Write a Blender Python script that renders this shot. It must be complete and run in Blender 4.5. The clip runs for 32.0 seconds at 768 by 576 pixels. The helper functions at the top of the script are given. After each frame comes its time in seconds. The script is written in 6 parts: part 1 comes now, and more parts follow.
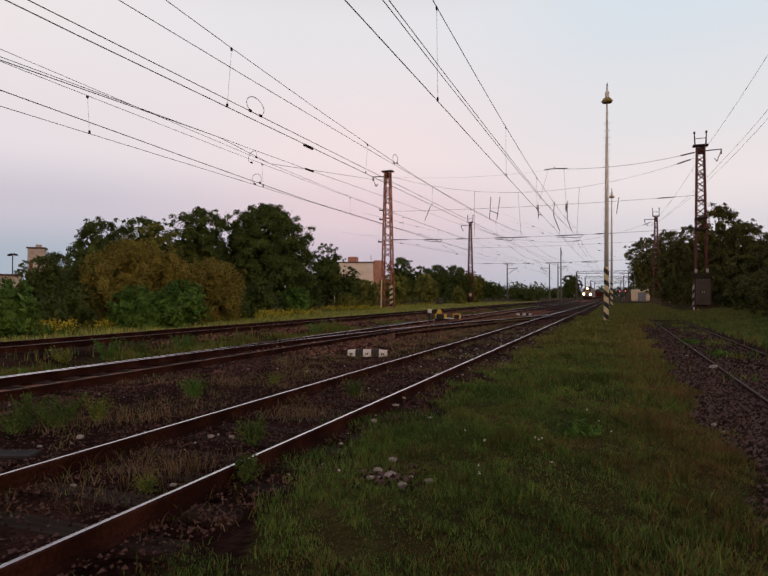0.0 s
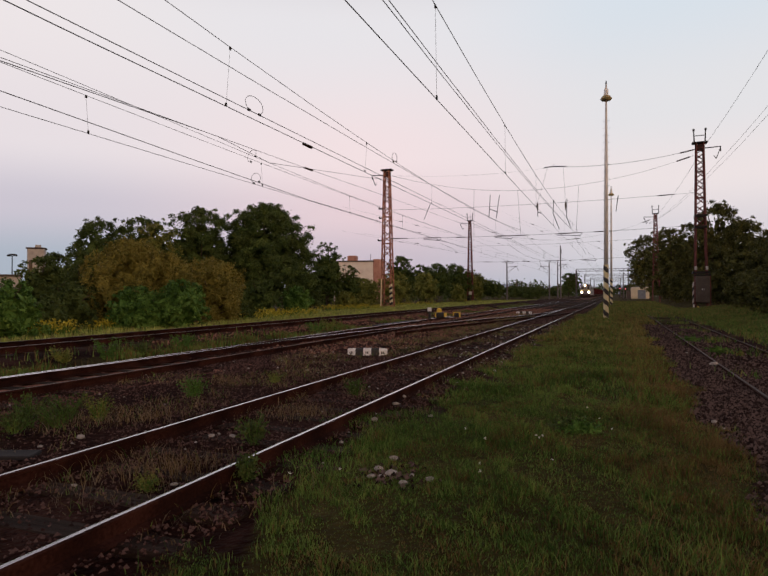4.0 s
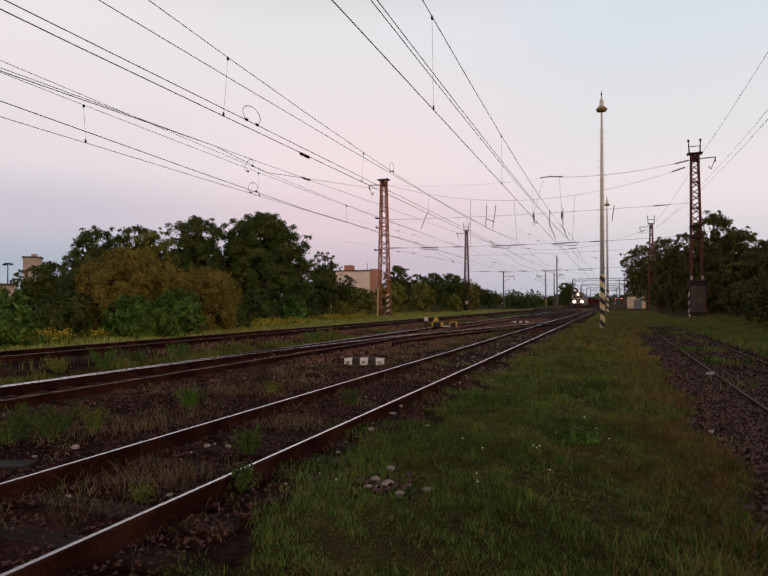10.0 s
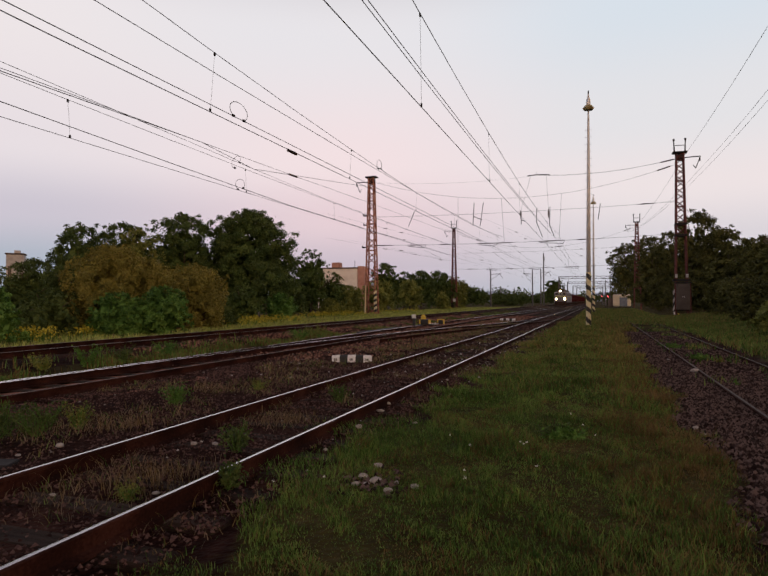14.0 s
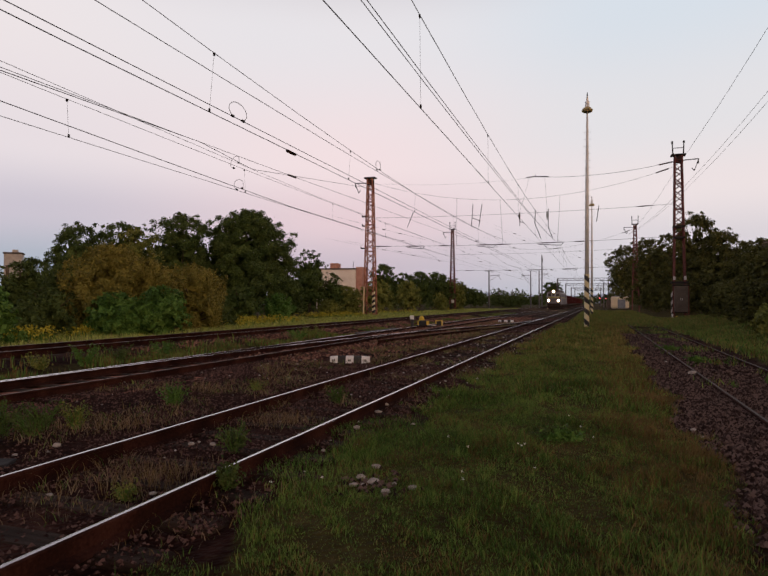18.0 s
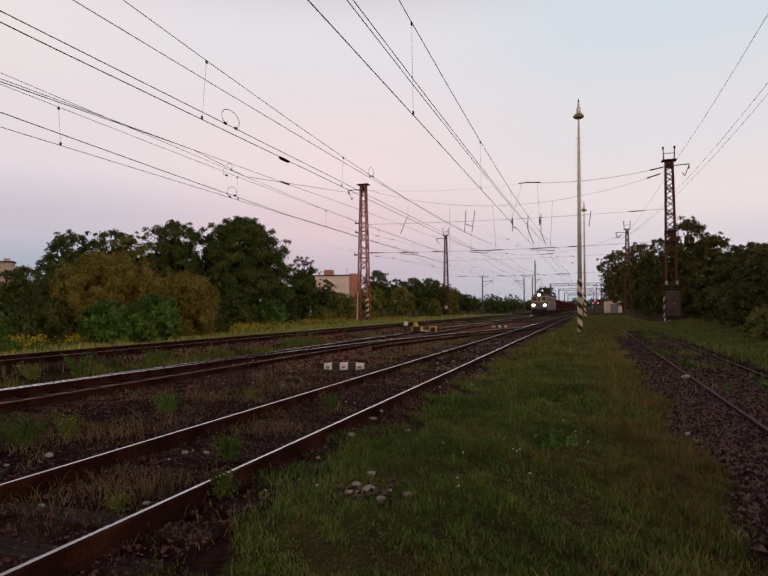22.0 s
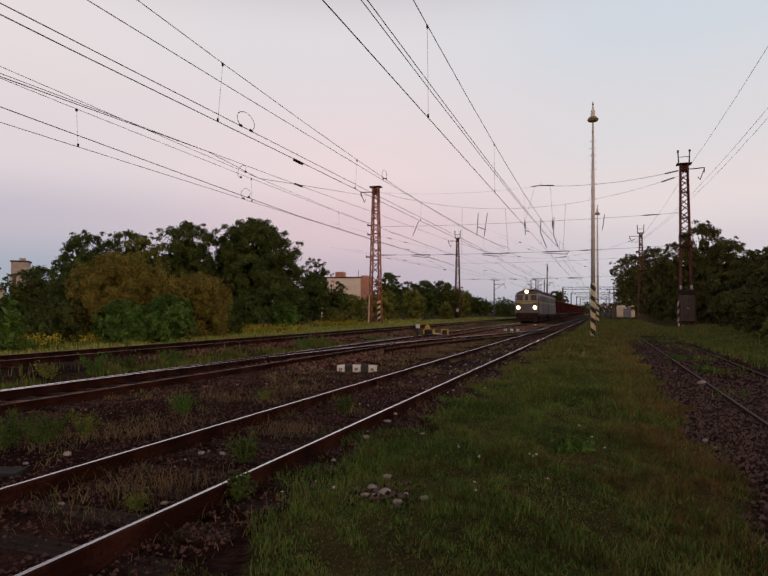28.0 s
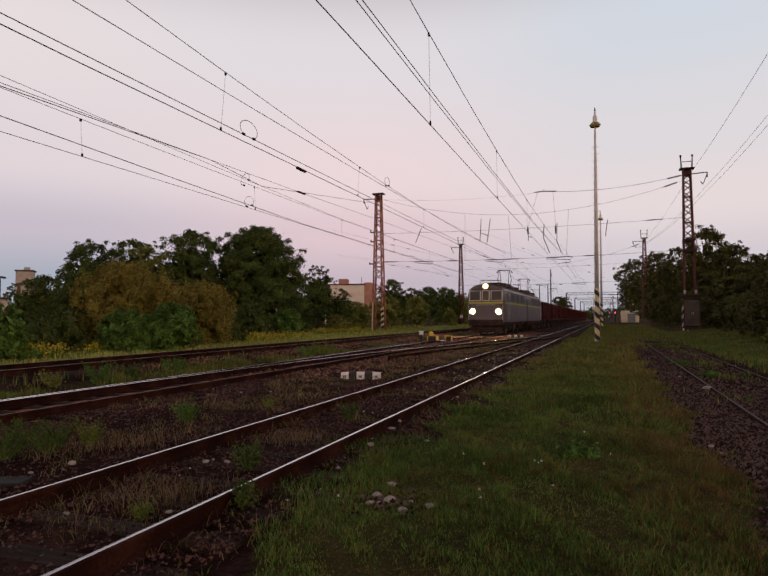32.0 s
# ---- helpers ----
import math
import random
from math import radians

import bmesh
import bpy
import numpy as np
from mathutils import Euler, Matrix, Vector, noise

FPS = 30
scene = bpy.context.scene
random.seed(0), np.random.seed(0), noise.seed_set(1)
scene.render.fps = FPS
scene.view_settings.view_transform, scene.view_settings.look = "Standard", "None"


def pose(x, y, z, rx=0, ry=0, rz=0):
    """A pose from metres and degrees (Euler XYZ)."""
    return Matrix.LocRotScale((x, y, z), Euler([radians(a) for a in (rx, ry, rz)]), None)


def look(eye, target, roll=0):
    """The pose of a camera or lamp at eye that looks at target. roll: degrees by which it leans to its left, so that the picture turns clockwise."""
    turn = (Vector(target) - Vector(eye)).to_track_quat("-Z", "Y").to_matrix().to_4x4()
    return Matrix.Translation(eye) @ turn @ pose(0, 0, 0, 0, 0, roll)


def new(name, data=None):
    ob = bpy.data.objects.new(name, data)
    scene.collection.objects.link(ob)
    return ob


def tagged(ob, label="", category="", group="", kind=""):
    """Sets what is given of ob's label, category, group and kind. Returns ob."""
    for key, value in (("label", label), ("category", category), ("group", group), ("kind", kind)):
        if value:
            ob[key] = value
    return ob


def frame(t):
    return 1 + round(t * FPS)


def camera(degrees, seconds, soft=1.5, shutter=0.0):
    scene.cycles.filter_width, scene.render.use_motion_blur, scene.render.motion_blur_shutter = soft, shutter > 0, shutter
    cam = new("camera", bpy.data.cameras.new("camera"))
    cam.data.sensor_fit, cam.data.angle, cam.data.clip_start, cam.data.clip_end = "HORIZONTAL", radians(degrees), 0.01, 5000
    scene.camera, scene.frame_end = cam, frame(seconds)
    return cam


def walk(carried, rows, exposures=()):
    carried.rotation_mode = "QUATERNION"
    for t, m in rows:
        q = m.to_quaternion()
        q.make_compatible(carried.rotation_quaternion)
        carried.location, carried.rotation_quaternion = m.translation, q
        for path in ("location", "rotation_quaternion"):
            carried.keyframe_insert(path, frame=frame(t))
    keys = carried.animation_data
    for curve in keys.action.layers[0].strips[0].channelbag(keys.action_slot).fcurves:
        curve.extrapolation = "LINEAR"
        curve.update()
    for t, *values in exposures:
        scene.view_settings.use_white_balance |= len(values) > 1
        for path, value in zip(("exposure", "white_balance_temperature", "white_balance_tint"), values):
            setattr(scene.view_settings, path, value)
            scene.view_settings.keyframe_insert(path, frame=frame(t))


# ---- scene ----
cam = camera(64.0, 32.0, soft=1.55)
walk(cam, [
    (0, pose(-0.003, 0.003, 1.456, 90.72, -0.01, 20.75)),
    (0.5, pose(-0.003, 0.002, 1.456, 90.69, 0.06, 20.83)),
    (1, pose(-0.003, 0.002, 1.456, 90.53, 0.16, 20.76)),
    (1.5, pose(-0.003, 0.002, 1.456, 90.25, 0.12, 20.65)),
    (2, pose(-0.004, 0.003, 1.455, 90.41, 0.11, 20.67)),
    (2.5, pose(-0.004, 0.004, 1.454, 90.60, 0.14, 20.82)),
    (3, pose(-0.005, 0.004, 1.454, 90.65, 0.22, 20.72)),
    (3.5, pose(-0.006, 0.005, 1.453, 90.55, 0.22, 20.75)),
    (5.5, pose(-0.006, 0.006, 1.453, 90.91, 0.43, 20.66)),
    (6, pose(-0.007, 0.006, 1.452, 90.77, 0.37, 20.83)),
    (6.5, pose(-0.008, 0.006, 1.452, 90.77, 0.30, 20.46)),
    (7, pose(-0.008, 0.006, 1.451, 90.83, 0.22, 20.43)),
    (7.5, pose(-0.008, 0.006, 1.452, 90.77, 0.17, 20.39)),
    (8, pose(-0.008, 0.006, 1.452, 90.94, 0.28, 20.56)),
    (8.5, pose(-0.008, 0.005, 1.452, 91.11, 0.60, 20.52)),
    (9, pose(-0.008, 0.005, 1.452, 91.13, 0.40, 20.44)),
    (9.5, pose(-0.008, 0.006, 1.452, 91.41, 0.17, 20.38)),
    (10, pose(-0.009, 0.006, 1.452, 91.49, 0.19, 20.42)),
    (10.5, pose(-0.009, 0.006, 1.451, 91.20, 0.08, 19.93)),
    (11, pose(-0.010, 0.007, 1.451, 91.26, 0.12, 19.75)),
    (11.5, pose(-0.010, 0.008, 1.451, 91.17, -0.07, 19.47)),
    (12, pose(-0.011, 0.009, 1.450, 91.14, -0.07, 19.48)),
    (12.5, pose(-0.012, 0.009, 1.450, 91.32, 0.14, 19.46)),
    (13, pose(-0.013, 0.010, 1.449, 91.24, 0.21, 19.23)),
    (13.5, pose(-0.014, 0.011, 1.449, 91.19, 0.13, 19.26)),
    (14, pose(-0.015, 0.012, 1.448, 91.25, 0.15, 19.26)),
    (14.5, pose(-0.016, 0.012, 1.448, 91.56, 0.32, 19.29)),
    (16.5, pose(-0.017, 0.013, 1.448, 91.11, 0.08, 19.17)),
    (17, pose(-0.017, 0.013, 1.448, 91.22, 0.11, 18.84)),
    (17.5, pose(-0.018, 0.014, 1.448, 91.21, 0.05, 18.89)),
    (18, pose(-0.018, 0.014, 1.448, 91.34, -0.11, 19.10)),
    (18.5, pose(-0.018, 0.014, 1.448, 91.33, 0.18, 18.93)),
    (19, pose(-0.018, 0.014, 1.448, 91.30, 0.18, 18.79)),
    (19.5, pose(-0.018, 0.014, 1.448, 91.32, 0.17, 18.61)),
    (20, pose(-0.017, 0.014, 1.448, 91.60, 0.30, 18.68)),
    (20.5, pose(-0.018, 0.014, 1.448, 91.60, 0.30, 18.64)),
    (21, pose(-0.018, 0.014, 1.448, 91.62, 0.28, 18.59)),
    (21.5, pose(-0.019, 0.014, 1.448, 91.80, 0.26, 18.43)),
    (22, pose(-0.021, 0.014, 1.448, 91.93, 0.29, 18.52)),
    (22.5, pose(-0.024, 0.014, 1.448, 91.86, 0.30, 18.61)),
    (23, pose(-0.029, 0.013, 1.449, 91.60, 0.14, 18.97)),
    (23.5, pose(-0.037, 0.012, 1.450, 91.85, 0.07, 18.98)),
    (24, pose(-0.044, 0.009, 1.450, 91.94, 0.13, 19.15)),
    (24.5, pose(-0.052, 0.007, 1.451, 91.97, -0.37, 19.11)),
    (25, pose(-0.059, 0.004, 1.452, 92.04, -0.21, 19.35)),
    (25.5, pose(-0.065, 0.000, 1.453, 92.07, 0.19, 19.09)),
    (27.5, pose(-0.071, -0.003, 1.453, 91.91, -0.21, 19.82)),
    (28, pose(-0.073, -0.006, 1.454, 92.14, -0.20, 19.54)),
    (28.5, pose(-0.074, -0.008, 1.455, 92.38, -0.25, 19.70)),
    (29, pose(-0.073, -0.009, 1.455, 92.40, 0.07, 19.94)),
    (29.5, pose(-0.073, -0.010, 1.456, 92.33, 0.17, 19.78)),
    (30, pose(-0.073, -0.011, 1.456, 92.53, 0.26, 19.81)),
    (30.5, pose(-0.072, -0.012, 1.457, 92.72, 0.26, 19.74)),
    (31, pose(-0.072, -0.012, 1.457, 92.92, 0.17, 19.89)),
    (31.5, pose(-0.072, -0.012, 1.457, 92.67, 0.10, 19.81)),
    (32, pose(-0.072, -0.012, 1.458, 92.77, 0.17, 19.87)),
], exposures=[(0.0, 0.0, 6500, 10), (14.0, 0.0, 6520, 10.5), (22.0, -0.05, 6560, 12), (29.0, -0.13, 6600, 12.8), (32.0, -0.13, 6620, 14)])

# ---- world and light ----
world = bpy.data.worlds.new("dusk_sky")
scene.world = world
world.use_nodes = True
wn, wl = world.node_tree.nodes, world.node_tree.links
wn.clear()
w_out, w_bg = wn.new("ShaderNodeOutputWorld"), wn.new("ShaderNodeBackground")
w_tc, w_sep = wn.new("ShaderNodeTexCoord"), wn.new("ShaderNodeSeparateXYZ")
wl.new(w_tc.outputs["Generated"], w_sep.inputs[0])


def ramp_node(nodes, stops, mode="LINEAR"):
    r = nodes.new("ShaderNodeValToRGB")
    r.color_ramp.interpolation = mode
    while len(r.color_ramp.elements) < len(stops):
        r.color_ramp.elements.new(0.5)
    for e, (pos, col) in zip(r.color_ramp.elements, stops):
        e.position, e.color = pos, (*col, 1)
    return r


# away from the sunset: grey-blue earth shadow, pink belt, pale lilac above
sky_east = ramp_node(wn, [(0.0, (0.38, 0.43, 0.51)), (0.05, (0.41, 0.46, 0.54)), (0.13, (0.60, 0.56, 0.635)),
                          (0.22, (0.80, 0.735, 0.765)), (0.40, (0.85, 0.79, 0.80)), (0.60, (0.34, 0.30, 0.335)), (1.0, (0.128, 0.112, 0.14))], "EASE")
# towards the sunset: warm low down, pale blue above
sky_west = ramp_node(wn, [(0.0, (0.53, 0.545, 0.61)), (0.08, (0.69, 0.65, 0.69)), (0.17, (0.845, 0.765, 0.77)),
                          (0.27, (0.77, 0.765, 0.79)), (0.42, (0.68, 0.75, 0.82)), (0.60, (0.34, 0.305, 0.34)), (1.0, (0.128, 0.112, 0.14))], "EASE")
w_az = wn.new("ShaderNodeMapRange")
w_az.inputs["From Min"].default_value, w_az.inputs["From Max"].default_value = -0.78, 0.12
w_az.interpolation_type = "SMOOTHSTEP"
w_mix = wn.new("ShaderNodeMix")
w_mix.data_type = "RGBA"
wl.new(w_sep.outputs["Z"], sky_east.inputs[0])
wl.new(w_sep.outputs["Z"], sky_west.inputs[0])
wl.new(w_sep.outputs["X"], w_az.inputs["Value"])
wl.new(w_az.outputs[0], w_mix.inputs["Factor"])
wl.new(sky_east.outputs[0], w_mix.inputs["A"])
wl.new(sky_west.outputs[0], w_mix.inputs["B"])
# the rosy belt between them
sky_rose = ramp_node(wn, [(0.0, (0.46, 0.455, 0.535)), (0.05, (0.585, 0.505, 0.575)), (0.13, (0.79, 0.625, 0.665)), (0.22, (0.89, 0.75, 0.765)),
                          (0.40, (0.80, 0.78, 0.81)), (0.60, (0.34, 0.305, 0.34)), (1.0, (0.128, 0.112, 0.14))], "EASE")
w_span = wn.new("ShaderNodeMapRange")
w_span.inputs["From Min"].default_value, w_span.inputs["From Max"].default_value = -0.76, 0.02
w_bell = ramp_node(wn, [(0.0, (0, 0, 0)), (0.5, (1, 1, 1)), (1.0, (0, 0, 0))], "EASE")
w_mix3 = wn.new("ShaderNodeMix")
w_mix3.data_type = "RGBA"
wl.new(w_sep.outputs["Z"], sky_rose.inputs[0])
wl.new(w_sep.outputs["X"], w_span.inputs["Value"])
wl.new(w_span.outputs[0], w_bell.inputs[0])
wl.new(w_bell.outputs[0], w_mix3.inputs["Factor"])
wl.new(w_mix.outputs["Result"], w_mix3.inputs["A"])
wl.new(sky_rose.outputs[0], w_mix3.inputs["B"])
# the sunset glow itself, behind the viewer
sky_sunset = ramp_node(wn, [(0.0, (1.35, 0.62, 0.25)), (0.08, (1.5, 0.8, 0.38)), (0.2, (1.2, 0.82, 0.54)), (0.38, (0.68, 0.58, 0.52)), (0.62, (0.30, 0.27, 0.30)), (1.0, (0.128, 0.112, 0.14))], "EASE")
w_back = wn.new("ShaderNodeMapRange")
w_back.inputs["From Min"].default_value, w_back.inputs["From Max"].default_value = -0.05, 0.65
w_dot = wn.new("ShaderNodeVectorMath")
w_dot.operation = "DOT_PRODUCT"
w_dot.inputs[1].default_value = (0.76, -0.65, 0.0)
wl.new(w_tc.outputs["Generated"], w_dot.inputs[0])
w_back.interpolation_type = "SMOOTHSTEP"
w_mix2 = wn.new("ShaderNodeMix")
w_mix2.data_type = "RGBA"
wl.new(w_sep.outputs["Z"], sky_sunset.inputs[0])
wl.new(w_dot.outputs["Value"], w_back.inputs["Value"])
wl.new(w_back.outputs[0], w_mix2.inputs["Factor"])
wl.new(w_mix3.outputs["Result"], w_mix2.inputs["A"])
wl.new(sky_sunset.outputs[0], w_mix2.inputs["B"])
wl.new(w_mix2.outputs["Result"], w_bg.inputs["Color"])
wl.new(w_bg.outputs[0], w_out.inputs[0])
w_bg.inputs["Strength"].default_value = 1.0

sun = new("sun", bpy.data.lights.new("sun", "SUN"))
sun.data.energy, sun.data.angle, sun.data.color = 0.36, radians(20), (1.0, 0.66, 0.45)
sun.matrix_world = look((40, -32, 9), (0, 0, 0))


# ---- materials ----
def material(name, cols, scale=3.0, rough=0.8, metal=0.0, bump=0.3, fine=40.0, island=0.0, per_object=0.0, spec=0.5, stretch=(1, 1, 1), bump_dist=0.02):
    """A surface of two or three colours: broad stains, fine grain, relief, and a spread of tone from piece to piece."""
    m = bpy.data.materials.new(name)
    m.use_nodes = True
    n, l = m.node_tree.nodes, m.node_tree.links
    b = n["Principled BSDF"]
    tc, mp = n.new("ShaderNodeTexCoord"), n.new("ShaderNodeMapping")
    l.new(tc.outputs["Object"], mp.inputs[0])
    mp.inputs["Scale"].default_value = stretch
    n1, n2 = n.new("ShaderNodeTexNoise"), n.new("ShaderNodeTexNoise")
    n1.inputs["Scale"].default_value, n1.inputs["Detail"].default_value = scale, 5
    n2.inputs["Scale"].default_value, n2.inputs["Detail"].default_value = fine, 3
    l.new(mp.outputs[0], n1.inputs["Vector"])
    l.new(mp.outputs[0], n2.inputs["Vector"])
    add = n.new("ShaderNodeMath")
    add.operation = "MULTIPLY_ADD"
    l.new(n2.outputs["Fac"], add.inputs[0])
    add.inputs[1].default_value, add.inputs[2].default_value = 0.45, -0.22
    add2 = n.new("ShaderNodeMath")
    l.new(n1.outputs["Fac"], add2.inputs[0])
    l.new(add.outputs[0], add2.inputs[1])
    last = add2.outputs[0]
    for amount, kind in ((island, "ShaderNodeNewGeometry"), (per_object, "ShaderNodeObjectInfo")):
        if amount:
            g, ma, a3 = n.new(kind), n.new("ShaderNodeMath"), n.new("ShaderNodeMath")
            ma.operation = "MULTIPLY_ADD"
            l.new(g.outputs["Random Per Island" if island and kind == "ShaderNodeNewGeometry" else "Random"], ma.inputs[0])
            ma.inputs[1].default_value, ma.inputs[2].default_value = amount, -amount / 2
            l.new(ma.outputs[0], a3.inputs[0])
            l.new(last, a3.inputs[1])
            last = a3.outputs[0]
    k = len(cols)
    r = ramp_node(n, [(0.28 + 0.44 * i / max(1, k - 1), c) for i, c in enumerate(cols)])
    l.new(last, r.inputs[0])
    l.new(r.outputs[0], b.inputs["Base Color"])
    b.inputs["Roughness"].default_value, b.inputs["Metallic"].default_value = rough, metal
    b.inputs["Specular IOR Level"].default_value = spec if rough < 0.75 else min(spec, 0.12)
    if bump:
        bp = n.new("ShaderNodeBump")
        bp.inputs["Strength"].default_value, bp.inputs["Distance"].default_value = bump, bump_dist
        l.new(add2.outputs[0], bp.inputs["Height"])
        l.new(bp.outputs[0], b.inputs["Normal"])
    return m


def glow(name, col, strength, base=(0.8, 0.78, 0.7)):
    m = bpy.data.materials.new(name)
    m.use_nodes = True
    b = m.node_tree.nodes["Principled BSDF"]
    b.inputs["Base Color"].default_value = (*base, 1)
    b.inputs["Emission Color"].default_value = (*col, 1)
    b.inputs["Emission Strength"].default_value = strength
    return m


M_RAIL = material("rail_side_rust", [(0.012, 0.0048, 0.004), (0.027, 0.0098, 0.0072), (0.058, 0.022, 0.016)], 2.0, 0.85, 0.0, 0.3, spec=0.04)
M_RAILTOP = material("rail_head_steel", [(0.52, 0.50, 0.50), (0.72, 0.70, 0.70)], 1.5, 0.19, 1.0, 0.03, stretch=(1, 0.1, 1))
M_RAILBRIGHT = material("polished_rail_head", [(0.66, 0.64, 0.64), (0.82, 0.80, 0.80)], 1.5, 0.2, 1.0, 0.02, stretch=(1, 0.1, 1))
M_RAILRUST = material("rail_head_rusty", [(0.0310, 0.0161, 0.0118), (0.0744, 0.0403, 0.0298)], 1.5, 0.72, 0.1, 0.1)
M_RAILDULL = material("rail_head_dull", [(0.16, 0.12, 0.10), (0.28, 0.22, 0.19)], 1.5, 0.42, 0.8, 0.1, stretch=(1, 0.1, 1))
M_SLEEPER = material("old_sleeper_wood", [(0.015, 0.009, 0.007), (0.032, 0.02, 0.015), (0.06, 0.04, 0.03)], 4, 0.9, 0, 0.5, per_object=0.3, stretch=(0.4, 4, 4))
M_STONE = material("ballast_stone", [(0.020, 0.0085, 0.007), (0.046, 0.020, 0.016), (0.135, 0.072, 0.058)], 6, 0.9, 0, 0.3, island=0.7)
M_STONEGREY = material("grey_crushed_stone", [(0.018, 0.0088, 0.0066), (0.050, 0.0275, 0.022), (0.15, 0.096, 0.08)], 6, 0.9, 0, 0.3, island=0.8)
M_PALE = material("pale_limestone", [(0.2338, 0.2019, 0.1860), (0.4250, 0.3825, 0.3506)], 12, 0.85, 0, 0.4)
M_LATTICE = material("red_rust_paint", [(0.068, 0.013, 0.011), (0.115, 0.026, 0.021), (0.185, 0.060, 0.048)], 1.6, 0.7, 0.1, 0.3, per_object=0.15)
# rust-red paint with the warm low light mixed into it as orange
M_LATTICE_LIT = material("warm_lit_rust_paint", [(0.12, 0.034, 0.022), (0.25, 0.085, 0.052), (0.44, 0.20, 0.125)], 1.6, 0.7, 0.1, 0.3, per_object=0.2)
M_DARKSTEEL = material("dark_steel", [(0.016, 0.015, 0.017), (0.04, 0.036, 0.037)], 3, 0.75, 0.0, 0.2)
M_WIRE = material("oxidised_copper_wire", [(0.012, 0.011, 0.012), (0.03, 0.026, 0.026)], 3, 0.7, 0.0, 0, spec=0.2)
M_CONC = material("weathered_concrete", [(0.36, 0.336, 0.325), (0.528, 0.504, 0.4875)], 1.5, 0.9, 0, 0.3)
M_POLE = material("galvanised_pole", [(0.546, 0.5461, 0.558), (0.78, 0.7747, 0.7812)], 2, 0.55, 0.1, 0.1)
M_BLACK = material("black_paint", [(0.012, 0.012, 0.013), (0.03, 0.028, 0.028)], 5, 0.6, 0, 0.1)
M_CREAM = material("cream_paint", [(0.62, 0.52, 0.30), (0.74, 0.66, 0.42)], 5, 0.6, 0, 0.1)
M_YELLOW = material("yellow_paint", [(0.55, 0.36, 0.02), (0.72, 0.5, 0.04)], 6, 0.55, 0, 0.15)
M_WHITE = material("white_paint", [(0.62, 0.62, 0.64), (0.82, 0.82, 0.83)], 8, 0.7, 0, 0.2)
M_PORCELAIN = material("brown_insulator", [(0.03, 0.015, 0.01), (0.06, 0.03, 0.02)], 5, 0.3, 0, 0)
M_BARK = material("bark", [(0.05, 0.04, 0.03), (0.11, 0.085, 0.065)], 5, 0.95, 0, 0.6, stretch=(1, 1, 0.3))


def leaf_mat(name, cols, island=0.3):
    m = material(name, cols, 0.75, 0.7, 0, 0, 5, island=island, spec=0.1)
    b = m.node_tree.nodes["Principled BSDF"]
    b.inputs["Subsurface Weight"].default_value = 0.0
    return m


M_LEAF_WALNUT = leaf_mat("walnut_leaves", [(0.029, 0.049, 0.014), (0.059, 0.092, 0.024), (0.108, 0.150, 0.040)], 0.3)
M_LEAF_GREEN = leaf_mat("green_leaves", [(0.034, 0.080, 0.016), (0.074, 0.157, 0.031), (0.14, 0.245, 0.054)], 0.3)
M_LEAF_OLIVE = leaf_mat("olive_leaves", [(0.098, 0.088, 0.019), (0.185, 0.165, 0.037), (0.28, 0.245, 0.060)], 0.2)
M_LEAF_MIXED = leaf_mat("mixed_leaves", [(0.0783, 0.0945, 0.0243), (0.1472, 0.1661, 0.0378), (0.2444, 0.2552, 0.0675)])
M_LEAF_DARK = leaf_mat("shaded_leaves", [(0.030, 0.050, 0.015), (0.060, 0.088, 0.025), (0.10, 0.135, 0.040)], 0.3)
# hedge leaves by the siding, with the hedge's shade put into their colour
M_LEAF_SHADE = leaf_mat("hedge_shade_leaves", [(0.030, 0.033, 0.011), (0.068, 0.073, 0.021), (0.13, 0.130, 0.036)], 0.3)
M_GRASS = leaf_mat("grass_blades", [(0.034, 0.072, 0.014), (0.074, 0.142, 0.027), (0.165, 0.24, 0.056)], 0.6)
M_DRY = leaf_mat("dry_grass", [(0.12, 0.085, 0.052), (0.20, 0.145, 0.092), (0.28, 0.21, 0.14)])
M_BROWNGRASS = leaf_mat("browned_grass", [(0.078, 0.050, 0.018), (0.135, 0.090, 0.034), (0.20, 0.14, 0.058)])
M_VERGE = leaf_mat("verge_grass_blades", [(0.21, 0.255, 0.058), (0.34, 0.395, 0.095), (0.50, 0.545, 0.165)])
# dry blades, with the brighter look of far turf put into their colour
M_TURF_LIT = leaf_mat("lit_dry_turf", [(0.115, 0.105, 0.030), (0.195, 0.172, 0.052), (0.29, 0.25, 0.088)])
M_PALECHIP = material("pale_chip", [(0.2, 0.17, 0.15), (0.42, 0.38, 0.35)], 12, 0.9, 0, 0.2, island=0.6)
M_GOLD = leaf_mat("goldenrod_flowers", [(0.27, 0.235, 0.022), (0.40, 0.35, 0.036), (0.52, 0.46, 0.07)])

# ground: soil with ballast, and turf, mixed by the 'cover' attribute with a ragged edge
M_GROUND = bpy.data.materials.new("ground_soil_and_turf")
M_GROUND.use_nodes = True
gn, gl = M_GROUND.node_tree.nodes, M_GROUND.node_tree.links
g_b = gn["Principled BSDF"]
g_tc = gn.new("ShaderNodeTexCoord")


def g_noise(scale, detail=5):
    t = gn.new("ShaderNodeTexNoise")
    t.inputs["Scale"].default_value, t.inputs["Detail"].default_value = scale, detail
    gl.new(g_tc.outputs["Object"], t.inputs["Vector"])
    return t


